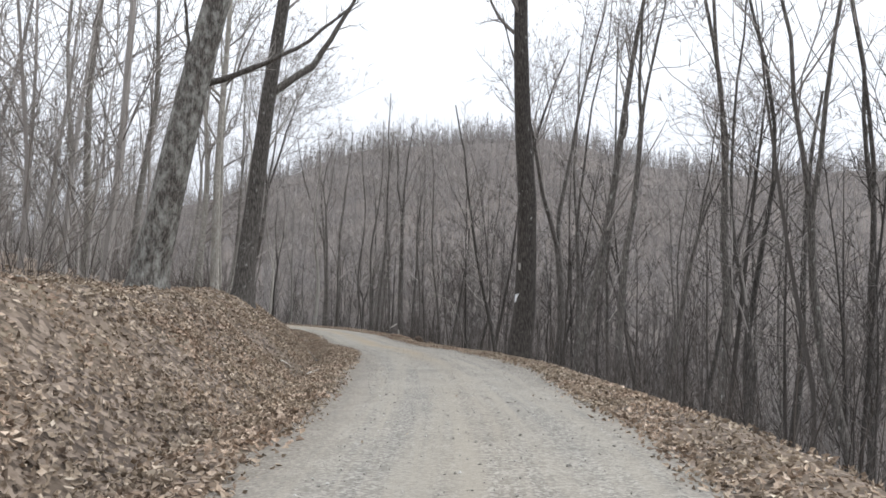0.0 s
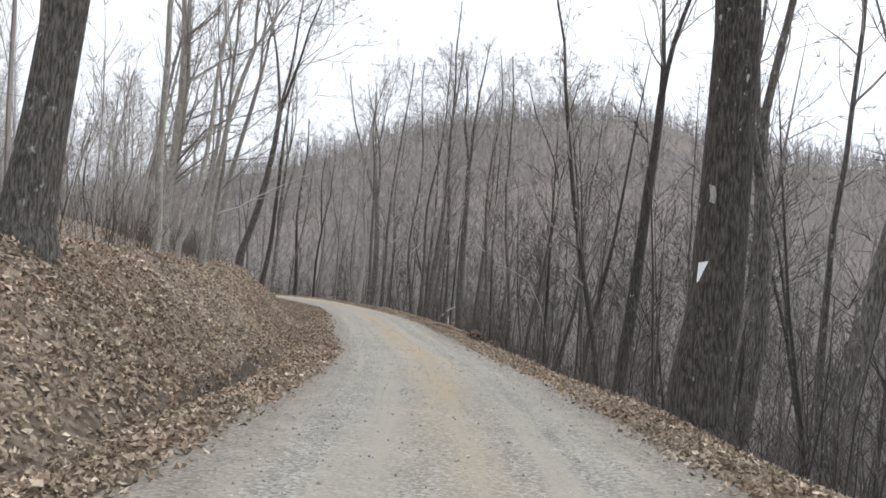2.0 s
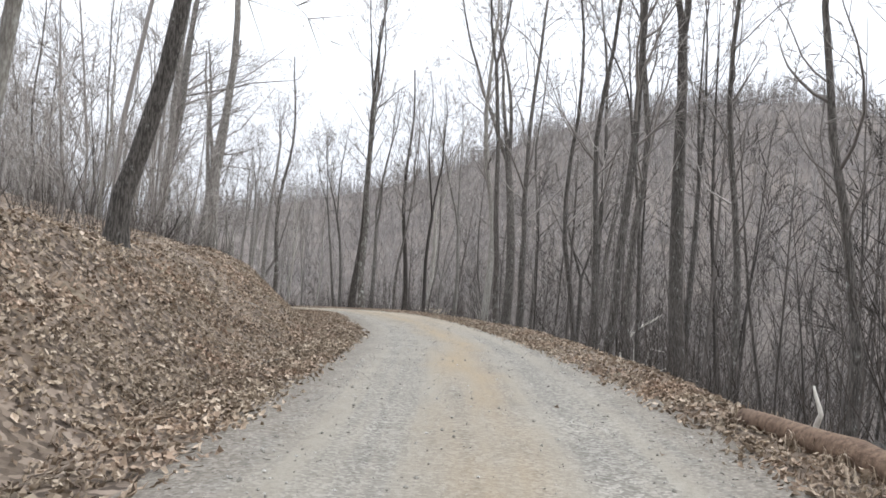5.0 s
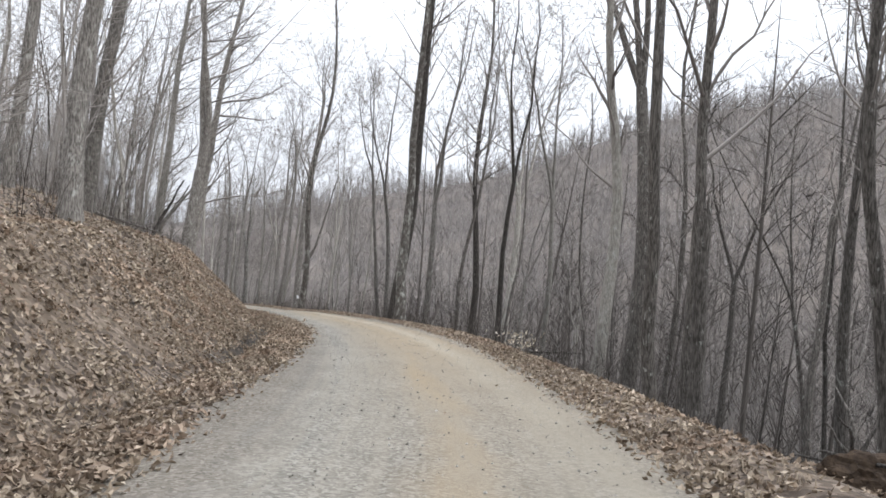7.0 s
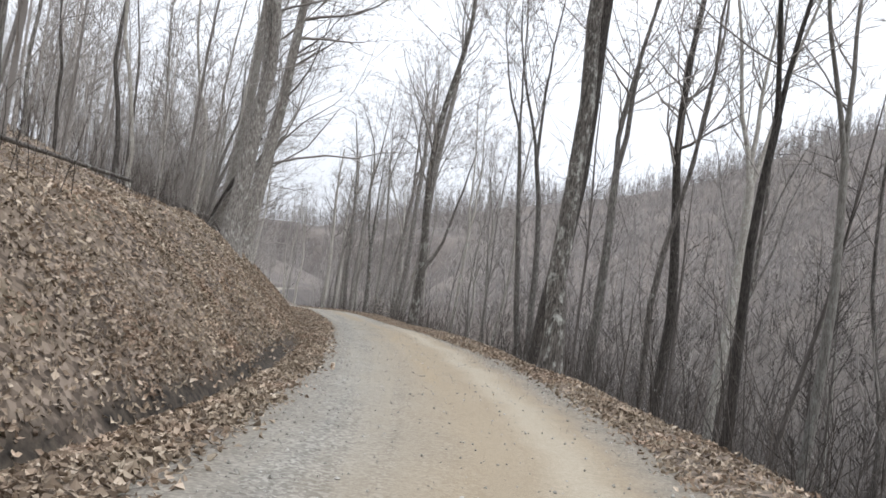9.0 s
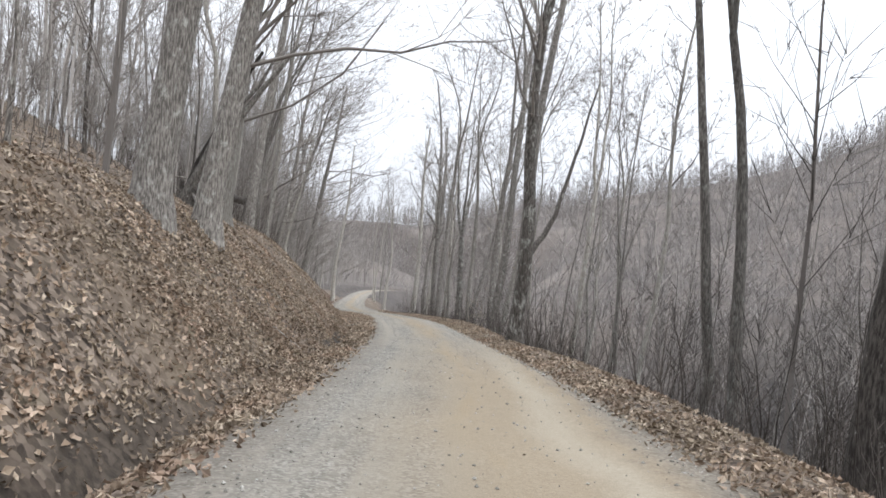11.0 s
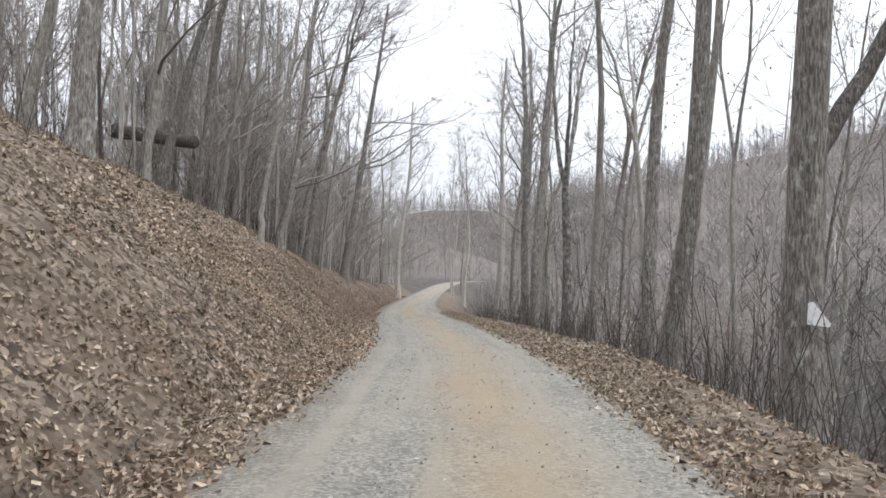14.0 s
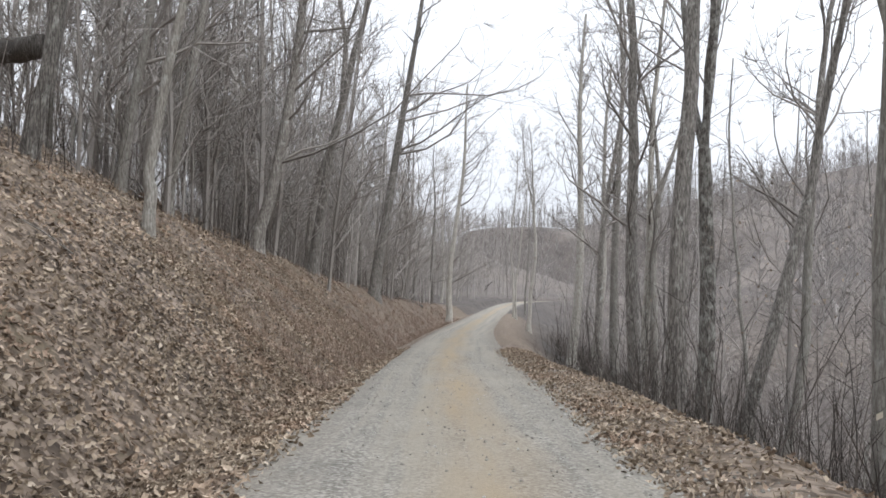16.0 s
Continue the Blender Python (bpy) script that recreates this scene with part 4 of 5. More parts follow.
# close-grown young woods above the bank
twiggy_places = []
while len(twiggy_places) < 330:
    s_, d_ = rng.uniform(60, 300), -(8.0 + rng.exponential(14.0))
    if d_ > -55 and clear_of(s_, d_, 0.9) and not (s_ < 120 and rng.random() < 0.82):
        twiggy_places.append((at(s_, d_), rng.uniform(0.55, 1.25)))
for _ in range(12):
    s_, d_ = rng.uniform(78, 122), -(9.5 + rng.exponential(12.0))
    if clear_of(s_, d_, 1.0):
        twiggy_places.append((at(s_, d_), rng.uniform(1.0, 1.4)))
for _ in range(22):
    s_, d_ = rng.uniform(22, 44), -rng.uniform(13, 36)
    if clear_of(s_, d_, 1.0):
        twiggy_places.append((at(s_, d_), rng.uniform(1.0, 1.5)))
for _ in range(34):
    s_, d_ = rng.uniform(24, 40), -rng.uniform(11, 34)
    if clear_of(s_, d_, 1.0):
        twiggy_places.append((at(s_, d_), rng.uniform(1.2, 1.9)))
for _ in range(16):
    s_, d_ = rng.uniform(172, 215), -rng.uniform(5.5, 10)
    if clear_of(s_, d_, 1.0):
        twiggy_places.append((at(s_, d_), rng.uniform(1.3, 1.8)))
for _ in range(75):
    s_, d_ = rng.uniform(158, 218), -(7.5 + rng.exponential(9.0))
    if clear_of(s_, d_, 0.9):
        twiggy_places.append((at(s_, d_), rng.uniform(1.0, 1.6)))
for _ in range(45):
    s_, d_ = rng.uniform(148, 205), -(8.0 + rng.exponential(9.0))
    if clear_of(s_, d_, 1.0):
        twiggy_places.append((at(s_, d_), rng.uniform(1.2, 1.7)))
TWIGGY = [far_kind(350 + k, 7 + 1.5 * k, 0.035 + 0.010 * k, 20, 10, 0.0105, 0.08) for k in range(6)]
twiggy_places = [p for p in twiggy_places if not (126 < locate(p[0][0], p[0][1])[0] < 157 and -14 < locate(p[0][0], p[0][1])[1] < -7)]
joined("young_woods", "close-grown young bare woods full of fine twigs", "woods", twiggy_places, TWIGGY, TWIG_LIGHT, 14, 0.06)
# the woods round the road's far bend
bend_places = []
for k in range(230):
    s_, d_ = rng.uniform(198, 345), -rng.uniform(5.0, 50) if k % 4 else rng.uniform(8.0, 30)
    bend_places.append((at(s_, d_), rng.uniform(0.5, 1.0)))
joined("bend_woods", "pale grey bare woods round the far bend", "woods", bend_places, MID, TWIG_LIGHT, 15, 0.02)
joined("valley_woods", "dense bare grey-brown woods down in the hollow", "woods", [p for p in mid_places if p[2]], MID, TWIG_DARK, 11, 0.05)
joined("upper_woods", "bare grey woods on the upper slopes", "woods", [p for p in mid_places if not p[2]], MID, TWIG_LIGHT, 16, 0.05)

FAR = [far_kind(400 + k, 12 + 1.2 * k, 0.08, 20, 0, 0.055, 0.04) for k in range(8)]
far_places = []
while len(far_places) < 5900:
    az, R = radians(rng.uniform(-46, 74)), 85 + 465 * rng.random() ** 0.75
    x, y = P0[0] - R * math.sin(az), P0[1] + R * math.cos(az)
    s_, d_ = locate(x, y)
    if d_ > 48:
        far_places.append(((x, y, float(far_land(x, y))), rng.uniform(0.6, 1.05)))
# woods beyond the far bend
for _ in range(700):
    s_, d_ = rng.uniform(300, 620), rng.uniform(-150, 60)
    far_places.append((at(s_, d_), rng.uniform(0.6, 1.1)))
# close-standing crowns along the ridge
for _ in range(3000):
    az, R = radians(rng.uniform(-44, 74)), rng.normal(RIDGE_R - 8, 26)
    x, y = P0[0] - R * math.sin(az), P0[1] + R * math.cos(az)
    far_places.append(((x, y, float(far_land(x, y))), rng.uniform(0.4, 0.8)))
# far-branch colour darkened to carry the shade down in the hollow
TWIG_HOLLOW = island("shaded_hollow_branches", [(0.0, (0.075, 0.066, 0.06)), (0.6, (0.135, 0.121, 0.11)), (1.0, (0.24, 0.218, 0.2))])
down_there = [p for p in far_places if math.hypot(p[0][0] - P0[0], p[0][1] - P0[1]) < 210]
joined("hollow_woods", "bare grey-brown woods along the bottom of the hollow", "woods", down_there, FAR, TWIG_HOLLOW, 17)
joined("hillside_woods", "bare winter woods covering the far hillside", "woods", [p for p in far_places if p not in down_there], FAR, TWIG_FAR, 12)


# ---- brush and saplings ----
def brush_kind(seed, H, stems):
    r2 = np.random.default_rng(seed)
    t = Tubes()
    for _ in range(stems):
        w = np.array([r2.normal(0, 0.13), r2.normal(0, 0.13), 1.0])
        q = bend(r2, (r2.normal(0, 0.25), r2.normal(0, 0.25), -0.1), w, H * r2.uniform(0.5, 1.1), 3, 0.02, 0.12)
        t.add(q, [0.008, 0.007, 0.005, 0.003], 3)
        for _ in range(7):
            k = r2.integers(0, 3)
            c = bend(r2, q[k] + (q[k + 1] - q[k]) * r2.random(), around(r2, q[k + 1] - q[k], r2.uniform(25, 55)), H * r2.uniform(0.15, 0.35), 1, 0.05, 0.1)
            t.twig(c[0], c[1], 0.0045)
    return np.concatenate(t.v), np.concatenate(t.f)


BRUSH = [brush_kind(500 + k, 0.8 + 0.34 * k, 4 if k < 5 else 2) for k in range(8)]
brush_places = []
while len(brush_places) < 3900:
    s_ = rng.uniform(8, 235)
    if rng.random() < 0.78:
        d_ = right_edge(s_) + 1.7 + rng.exponential(6.0)
    else:
        low_edge = float(np.interp(s_, [0, 80, 95, 120, 135, 235], [7.5, 7.5, 6.2, 6.5, 7.5, 6.0]))
        d_ = -(low_edge + rng.exponential(6.0))
    if abs(d_) < 34 and not (s_ > 172 and 0 < d_ < 7) and not (67 < s_ < 82.5 and 0 < d_ < 9):
        brush_places.append((at(s_, d_), rng.uniform(0.6, 1.3)))
joined("undergrowth", "tangle of thin bare saplings and brush", "brush", brush_places, BRUSH, BRUSH_MAT, 13)


# ---- fallen leaves ----
def leaf_bed(name, label, spots_, seed, sizes, plain_=False):
    """Curled dead leaves lying on the ground at (s, d) places, all in one mesh."""
    r2 = np.random.default_rng(seed)
    S, D = spots_
    n = len(S)
    X, Y = plan(S, D)
    Z = land(S, D)
    e = 0.12
    X1, Y1 = plan(S + e, D)
    X2, Y2 = plan(S, D + e)
    t1 = np.stack([X1 - X, Y1 - Y, land(S + e, D) - Z], 1)
    t2 = np.stack([X2 - X, Y2 - Y, land(S, D + e) - Z], 1)
    nn = np.cross(t2, t1)
    nn /= np.linalg.norm(nn, axis=1)[:, None]
    nn *= np.sign(nn[:, 2:3])
    nn += r2.normal(0, 0.6, (n, 3))
    nn /= np.linalg.norm(nn, axis=1)[:, None]
    a = np.cross(nn, r2.normal(0, 1, (n, 3)))
    a /= np.linalg.norm(a, axis=1)[:, None]
    b = np.cross(nn, a)
    L = (sizes[0] + (sizes[1] - sizes[0]) * r2.random(n) ** 1.3)[:, None]
    Wd = L * r2.uniform(0.16, 0.36, n)[:, None]
    curl = L * r2.uniform(-0.1, 0.55, n)[:, None]
    fold = Wd * r2.uniform(0.1, 1.3, n)[:, None]
    c = np.stack([X, Y, Z + r2.uniform(0.004, 0.055, n)], 1)
    tip, tail = c + a * L / 2 + nn * curl, c - a * L / 2 + nn * curl * r2.uniform(0.1, 1.0, n)[:, None]
    sd1 = c + a * L * r2.uniform(-0.2, 0.25, n)[:, None] + b * Wd + nn * fold
    sd2 = c + a * L * r2.uniform(-0.2, 0.25, n)[:, None] - b * Wd + nn * fold * r2.uniform(0.2, 1.2, n)[:, None]
    if plain_:
        V = np.stack([tail, sd1, tip, sd2], 1).reshape(-1, 3)
        base = 4 * np.arange(n)[:, None]
        F = np.concatenate([base + np.array([[0, 1, 2]]), base + np.array([[0, 2, 3]])], 0)
    else:
        # two halves folded up from the sunken midrib
        V = np.stack([tail, sd1, tip, sd2, c], 1).reshape(-1, 3)
        base = 5 * np.arange(n)[:, None]
        F = np.concatenate([base + np.array([[k, (k + 1) % 4, 4]]) for k in range(4)], 0)
    return tagged(new(name, mesh_of(name, V, F, LEAF)), label, "leaves", kind="stuff")


def strewn(count, s0, s1, draw, seed, bare, start=None, sparse=False):
    """Places (s, d) in drifts: fewer where a slow noise says so."""
    r2 = np.random.default_rng(seed)
    S = r2.uniform(s0, s1, count * 2)
    D = draw(r2, count * 2)
    if start is not None:
        D = D + start(S) - 0.3
    muddy = wet(S) * np.where(wobble(S, 0, 1.7, 2.0) > -0.35, 1.0, 0.35)
    ditch = 1 - 0.97 * muddy * np.exp(-((D + foot_of(S) - 0.28) / 0.23) ** 4)
    rim = np.where(D < 0, smooth(-0.3, 0.35, -D - left_edge(S)), smooth(-0.3, 0.3, D - right_edge(S))) if sparse is False else 1.0
    keep = r2.random(count * 2) < rim * ditch * np.clip(0.62 + bare * wobble(S, D, 1.1, 3.0) + 0.25 * wobble(S, D, 0.35, 8.0), 0.05, 1)
    return S[keep][:count], D[keep][:count]


leaf_bed("leaf_litter_bank", "drifts of curled brown leaves on the bank", strewn(195000, 3, 172, lambda r, n: -(1.7 + np.abs(r.normal(0, 2.7, n))), 21, 0.28), 31, (0.055, 0.12))
leaf_bed("leaf_litter_slope", "thin brown leaf litter over the upper slope", strewn(60000, 3, 185, lambda r, n: -(5.0 + r.exponential(3.4, n)), 25, 0.25), 35, (0.06, 0.14), True)
leaf_bed("leaf_litter_verge", "drifts of curled brown leaves along the verge", strewn(40000, 3, 116, lambda r, n: r.gamma(2.2, 0.42, n), 22, 0.25, right_edge), 32, (0.05, 0.105))
leaf_bed("leaf_litter_verge", "brown leaves among stones along the verge", strewn(18000, 114, 170, lambda r, n: r.gamma(2.2, 0.42, n), 24, 0.25, right_edge), 34, (0.05, 0.105))
leaf_bed("scattered_leaves", "few brown leaves scattered on the gravel", strewn(90, 3, 150, lambda r, n: r.uniform(-2.0, 2.0, n), 23, 0.3, None, True), 33, (0.05, 0.09))


# ---- dry grass ----
GRASS = island("dry_straw_grass", [(0.0, (0.17, 0.125, 0.088)), (0.5, (0.32, 0.258, 0.188)), (1.0, (0.45, 0.38, 0.295))])
RED_GRASS = island("rusty_grass", [(0.0, (0.15, 0.108, 0.082)), (0.5, (0.25, 0.188, 0.146)), (1.0, (0.36, 0.285, 0.23))])


def grass(name, label, S, D, mat, tall, seed):
    """Tufts of bent dry blades."""
    r2 = np.random.default_rng(seed)
    blades = 9
    S = np.repeat(S, blades) + r2.normal(0, 0.05, len(S) * blades)
    D = np.repeat(D, blades) + r2.normal(0, 0.05, len(D) * blades)
    n = len(S)
    X, Y = plan(S, D)
    foot_ = np.stack([X, Y, land(S, D) - 0.01], 1)
    an = r2.uniform(0, 6.28, n)
    out_ = np.stack([np.cos(an), np.sin(an), np.zeros(n)], 1)
    side = np.stack([-np.sin(an), np.cos(an), np.zeros(n)], 1) * 0.006
    h = tall * r2.uniform(0.4, 1.2, n)[:, None]
    lean_ = r2.uniform(0.2, 0.9, n)[:, None]
    midp = foot_ + out_ * h * lean_ * 0.35 + np.array([0, 0, 1.0]) * h * 0.6
    tip_ = foot_ + out_ * h * lean_ + np.array([0, 0, 1.0]) * h * (1.0 - 0.5 * lean_)
    V = np.stack([foot_ - side, foot_ + side, midp + side * 0.7, midp - side * 0.7, tip_], 1).reshape(-1, 3)
    k = 5 * np.arange(n)[:, None]
    F = np.concatenate([k + np.array([[0, 1, 2]]), k + np.array([[0, 2, 3]]), k + np.array([[3, 2, 4]])], 0)
    return tagged(new(name, mesh_of(name, V, F, mat)), label, "grass", kind="stuff")


rg_ = np.random.default_rng(66)
S_ = np.concatenate([rg_.uniform(14, 46, 700), rg_.uniform(46, 160, 700)])
grass("dry_grass", "short dry straw grass along the downhill verge", S_, right_edge(S_) + 0.15 + np.abs(rg_.normal(0.35, 0.4, 1400)), GRASS, 0.11, 67)
S_ = rg_.uniform(36, 54, 200)
grass("dry_grass", "taller straw-coloured grass tufts along the slumped verge", S_, right_edge(S_) + 0.5 + np.abs(rg_.normal(0.3, 0.35, 200)), GRASS, 0.2, 70)
S_ = rg_.uniform(8, 130, 900)
grass("bank_grass", "sparse dry grass tufts among the leaves", S_, -3.6 - rg_.exponential(1.8, 900), GRASS, 0.12, 68)
S_ = rg_.uniform(155, 225, 3200)
grass("rusty_grass", "tan and rusty brown grass covering the far bank", S_, -2.4 - rg_.exponential(2.0, 3200), RED_GRASS, 0.30, 69)


# ---- loose stones on the road ----
def stones(name, label, count, seed, biggest, verge=False):
    r2 = np.random.default_rng(seed)
    S = r2.uniform(2, 165, count)
    D = np.where(r2.random(count) < 0.45, r2.uniform(-2.1, 2.1, count), r2.choice([-1, 1], count) * r2.normal(1.8, 0.27, count))
    if verge:
        S = r2.uniform(108, 168, count)
        D = right_edge(S) - 0.1 + np.abs(r2.normal(0.3, 0.4, count))
    X, Y = plan(S, D)
    Z = land(S, D) + np.where(np.abs(D) < right_edge(S), road_lift(S, D), 0.0)
    o = np.array([[1, 0, 0], [0, 1, 0], [-1, 0, 0], [0, -1, 0], [0, 0, 0.8], [0, 0, -0.8]], float)
    sz = 0.007 + biggest * r2.random(count) ** 2.5
    P = o[None] * r2.uniform(0.55, 1.3, (count, 6, 1)) * sz[:, None, None]
    an = r2.uniform(0, 6.28, count)
    c, s_ = np.cos(an)[:, None], np.sin(an)[:, None]
    P = np.stack([P[..., 0] * c - P[..., 1] * s_, P[..., 0] * s_ + P[..., 1] * c, P[..., 2]], -1) + np.stack([X, Y, Z + sz * 0.3], 1)[:, None]
    f = np.array([[0, 1, 4], [1, 2, 4], [2, 3, 4], [3, 0, 4], [1, 0, 5], [2, 1, 5], [3, 2, 5], [0, 3, 5]])
    F = (6 * np.arange(count)[:, None, None] + f[None]).reshape(-1, 3)
    return tagged(new(name, mesh_of(name, P.reshape(-1, 3), F, STONE)), label, "gravel", kind="stuff")


stones("loose_gravel", "loose grey limestone chips on the road", 23000, 41, 0.016)
stones("verge_stones", "grey broken stones spilled along the verge", 8500, 42, 0.022, True)

# ---- fallen wood and small things ----


def wood(name, label, category, pts, radii, mat, sides=10, group="", caps=True):
    """A fallen log, pole or branch through places of the world; its ends are closed."""
    t = Tubes()
    p = np.array(pts, float)
    c = p.mean(0)
    rg = np.random.default_rng(int(abs(c[0] * 37 + c[1] * 11)))
    q, r = [p[0]], [radii[0]]
    for k in range(len(p) - 1):
        for u in (0.25, 0.5, 0.75, 1.0):
            q.append(p[k] + (p[k + 1] - p[k]) * u + rg.normal(0, 0.08, 3) * radii[k])
            r.append((radii[k] + (radii[k + 1] - radii[k]) * u) * rg.uniform(0.94, 1.06))
    q = np.array([q[0] - (q[1] - q[0]) * 0.002] + q + [q[-1] + (q[-1] - q[-2]) * 0.002])
    r = [0.001] + r + [0.001]
    t.add(q - c, r, sides)
    ob = new(name, t.mesh(name, mat))
    ob.location = c
    return tagged(ob, label, category, group)


def on(s_, d_, up=0.0):
    x, y, z = at(s_, d_)
    return (x, y, z + up)


log_start, log_end = (-79.6, 128.7, 1.15), (-71.75, 128.55, -0.02)
wood("fallen_log", "long dark fallen trunk caught between trees above the bank", "log", [log_start, tuple((np.array(log_start) + np.array(log_end)) / 2), log_end], [0.34, 0.31, 0.27], BARK, 14)
wood("fallen_log", "short dark rotting log on the bank beside the road", "log", [on(205, -6.0, 0.15), on(209, -4.6, 0.15)], [0.2, 0.17], BARK, 10)
ROTTEN = plain("rotten_rust_wood", [(0.3, (0.07, 0.045, 0.032)), (0.7, (0.24, 0.165, 0.115))], 16.0, 0.95, 0.03)
wood("fallen_log", "crumbling rust-brown log along the verge", "log", [on(53.0, 2.45, 0.06), on(51.3, 2.65, 0.09), on(49.6, 3.0, 0.03)], [0.09, 0.13, 0.09], ROTTEN, 10)
wood("broken_branch", "short bleached branch stub sticking up beside a rotten log", "branch", [on(52.3, 2.75, 0.0), on(52.2, 2.8, 0.28), on(52.3, 2.78, 0.5)], [0.03, 0.025, 0.01], BLEACHED, 6)
wood("fallen_branch", "pale thin branch lying below the verge", "branch", [on(45.6, 3.7, 0.1), on(44.9, 4.4, 0.16), on(44.2, 5.2, 0.2)], [0.03, 0.03, 0.015], BARK_PALE, 6)


def earth_clump(s_, d_, long_, seed):
    """A dark lump of earth and roots where the verge has slumped."""
    bm = bmesh.new()
    bmesh.ops.create_icosphere(bm, subdivisions=4, radius=1.0)
    for v in bm.verts:
        k = 1 + 0.3 * noise.noise(v.co * 2.2 + Vector((seed, 0, 0))) + 0.22 * noise.noise(v.co * 5.5 + Vector((0, seed, 0)))
        v.co = Vector((v.co.x * 0.27, v.co.y * long_, v.co.z * 0.25)) * k
    me = bpy.data.meshes.new("earth_clump")
    bm.to_mesh(me)
    bm.free()
    me.materials.append(MUD)
    ob = new("earth_clump", me)
    i_ = int(np.argmin(np.abs(arc - s_)))
    ob.matrix_world = Matrix.Translation(on(s_, d_, 0.12)) @ Matrix.Rotation(math.atan2(-way[i_][0], way[i_][1]) - 0.25, 4, "Z")
    tagged(ob, "dark torn clump of earth on the slumped verge", "earth", "clumps on the verge")


earth_clump(47.4, 3.0, 0.6, 1.0)
earth_clump(45.9, 3.4, 0.45, 5.0)
wood("fallen_pole", "thin fallen pole lying along the top of the bank", "log", [on(97, -9.2, 0.25), on(104, -7.4, 0.4)], [0.06, 0.05], BARK, 7)


def uprooted_stump():
    """An old stump washed out of the bank, its roots hanging down the slope."""
    root = new("stump")
    base = Vector(on(124.5, -8.0, 0.0))
    root.location = base
    rg = np.random.default_rng(9)
    t = Tubes()
    t.add(np.array([[0, 0, -0.5], [0, 0, 0.1], [0.02, 0.02, 0.3], [0.05, 0.08, 0.55], [0.05, 0.1, 0.62]]), [0.6, 0.5, 0.36, 0.24, 0.02], 11)
    b = new("stump_body", t.mesh("stump_body", BARK_DARK))
    b.parent = root
    lean_ = np.array([0.74, 0.67, 0.0])
    side_ = np.array([-0.67, 0.74, 0.0])
    for off, run_, rise_, r_, bark_ in [(-0.32, 2.6, 4.6, 0.085, BARK_GREY), (-0.12, 3.3, 5.2, 0.11, BARK_GREY), (0.10, 2.2, 5.0, 0.10, BARK_DARK), (0.28, 1.1, 3.0, 0.06, BARK)]:
        st = Tubes()
        u = np.linspace(0, 1, 8)[:, None]
        q = side_ * off * (1 - 0.7 * u) + lean_ * (run_ * u ** 1.15 - 0.25) + np.array([0, 0, 1.0]) * rise_ * u + rg.normal(0, 0.035, (8, 3))
        st.add(q, np.linspace(r_ * 1.35, r_ * 0.5, 8), 9)
        sm = new("stem", st.mesh("stem", bark_))
        sm.parent = root
    dead = Tubes()
    dead.add(np.array([[-0.1, -0.05, 0.9], [-0.55, -0.45, 0.95], [-0.85, -0.75, 1.25], [-1.15, -1.05, 1.75]]), [0.04, 0.035, 0.028, 0.015], 6)
    db = new("dead_branch", dead.mesh("dead_branch", BARK_GREY))
    db.parent = root
    down = Vector((*(nrm[int(np.argmin(np.abs(arc - 124.5)))]), 0))
    fwd_ = Vector((-down.y, down.x, 0))
    for k in range(8):
        an = rg.uniform(-1.3, 1.3)
        w = down * math.cos(an) + fwd_ * math.sin(an)
        L = rg.uniform(1.0, 2.6)
        pts = [np.array((0, 0, rg.uniform(0.1, 1.0)))]
        for j in range(1, 7):
            q = pts[0] + np.array(w) * L * j / 6 + rg.normal(0, 0.06, 3)
            s2, d2 = locate(base.x + q[0], base.y + q[1])
            g = float(land(s2, d2)) - base.z
            q[2] = max(g + 0.04, pts[0][2] + (g - pts[0][2]) * min(1, j / 3.0))
            pts.append(q)
        tt = Tubes()
        tt.add(np.array(pts), np.linspace(rg.uniform(0.05, 0.10), 0.015, 7), 7)
        ro = new("root", tt.mesh("root", BARK_GREY if k % 2 else BARK))
        ro.parent = root
    tagged(root, "old hollow tree clump with leaning stems and washed-out roots", "stump")


uprooted_stump()


def root_plate(s_, d_, label, lift=0.0):
    """Root end of a wind-thrown tree: a dark plate of earth and torn roots."""
    root = new("root_plate")
    base = Vector(on(s_, d_, lift))
    root.location = base
    bm = bmesh.new()
    bmesh.ops.create_icosphere(bm, subdivisions=4, radius=0.5)
    for v in bm.verts:
        k = 1 + 0.35 * noise.noise(v.co * 3.1) + 0.25 * noise.noise(v.co * 7.0)
        v.co = Vector((v.co.x * 1.1, v.co.y * 0.8, v.co.z * 0.85)) * k
    me = bpy.data.meshes.new("earth")
    bm.to_mesh(me)
    bm.free()
    me.materials.append(MUD)
    ob = new("earth", me)
    ob.parent = root
    ob.location = (0, 0, 0.15)
    ob.scale = (0.8, 0.8, 0.85)
    rg = np.random.default_rng(4)
    for k in range(9):
        t = Tubes()
        w = rg.normal(0, 1, 3)
        w[2] = abs(w[2]) * 0.7
        q = bend(rg, (0, 0, 0.35), w, rg.uniform(0.7, 1.2), 5, 0.0, 0.25)
        t.add(q, np.linspace(0.04, 0.008, 6), 6)
        r_ = new("root", t.mesh("root", BARK))
        r_.parent = root
    tagged(root, label, "tree roots")


root_plate(75.6, 5.6, "dark earthy root plate of a wind-thrown tree below the verge", 0.25)
root_plate(161.0, -8.16, "dark torn-up roots and earth on the bank")


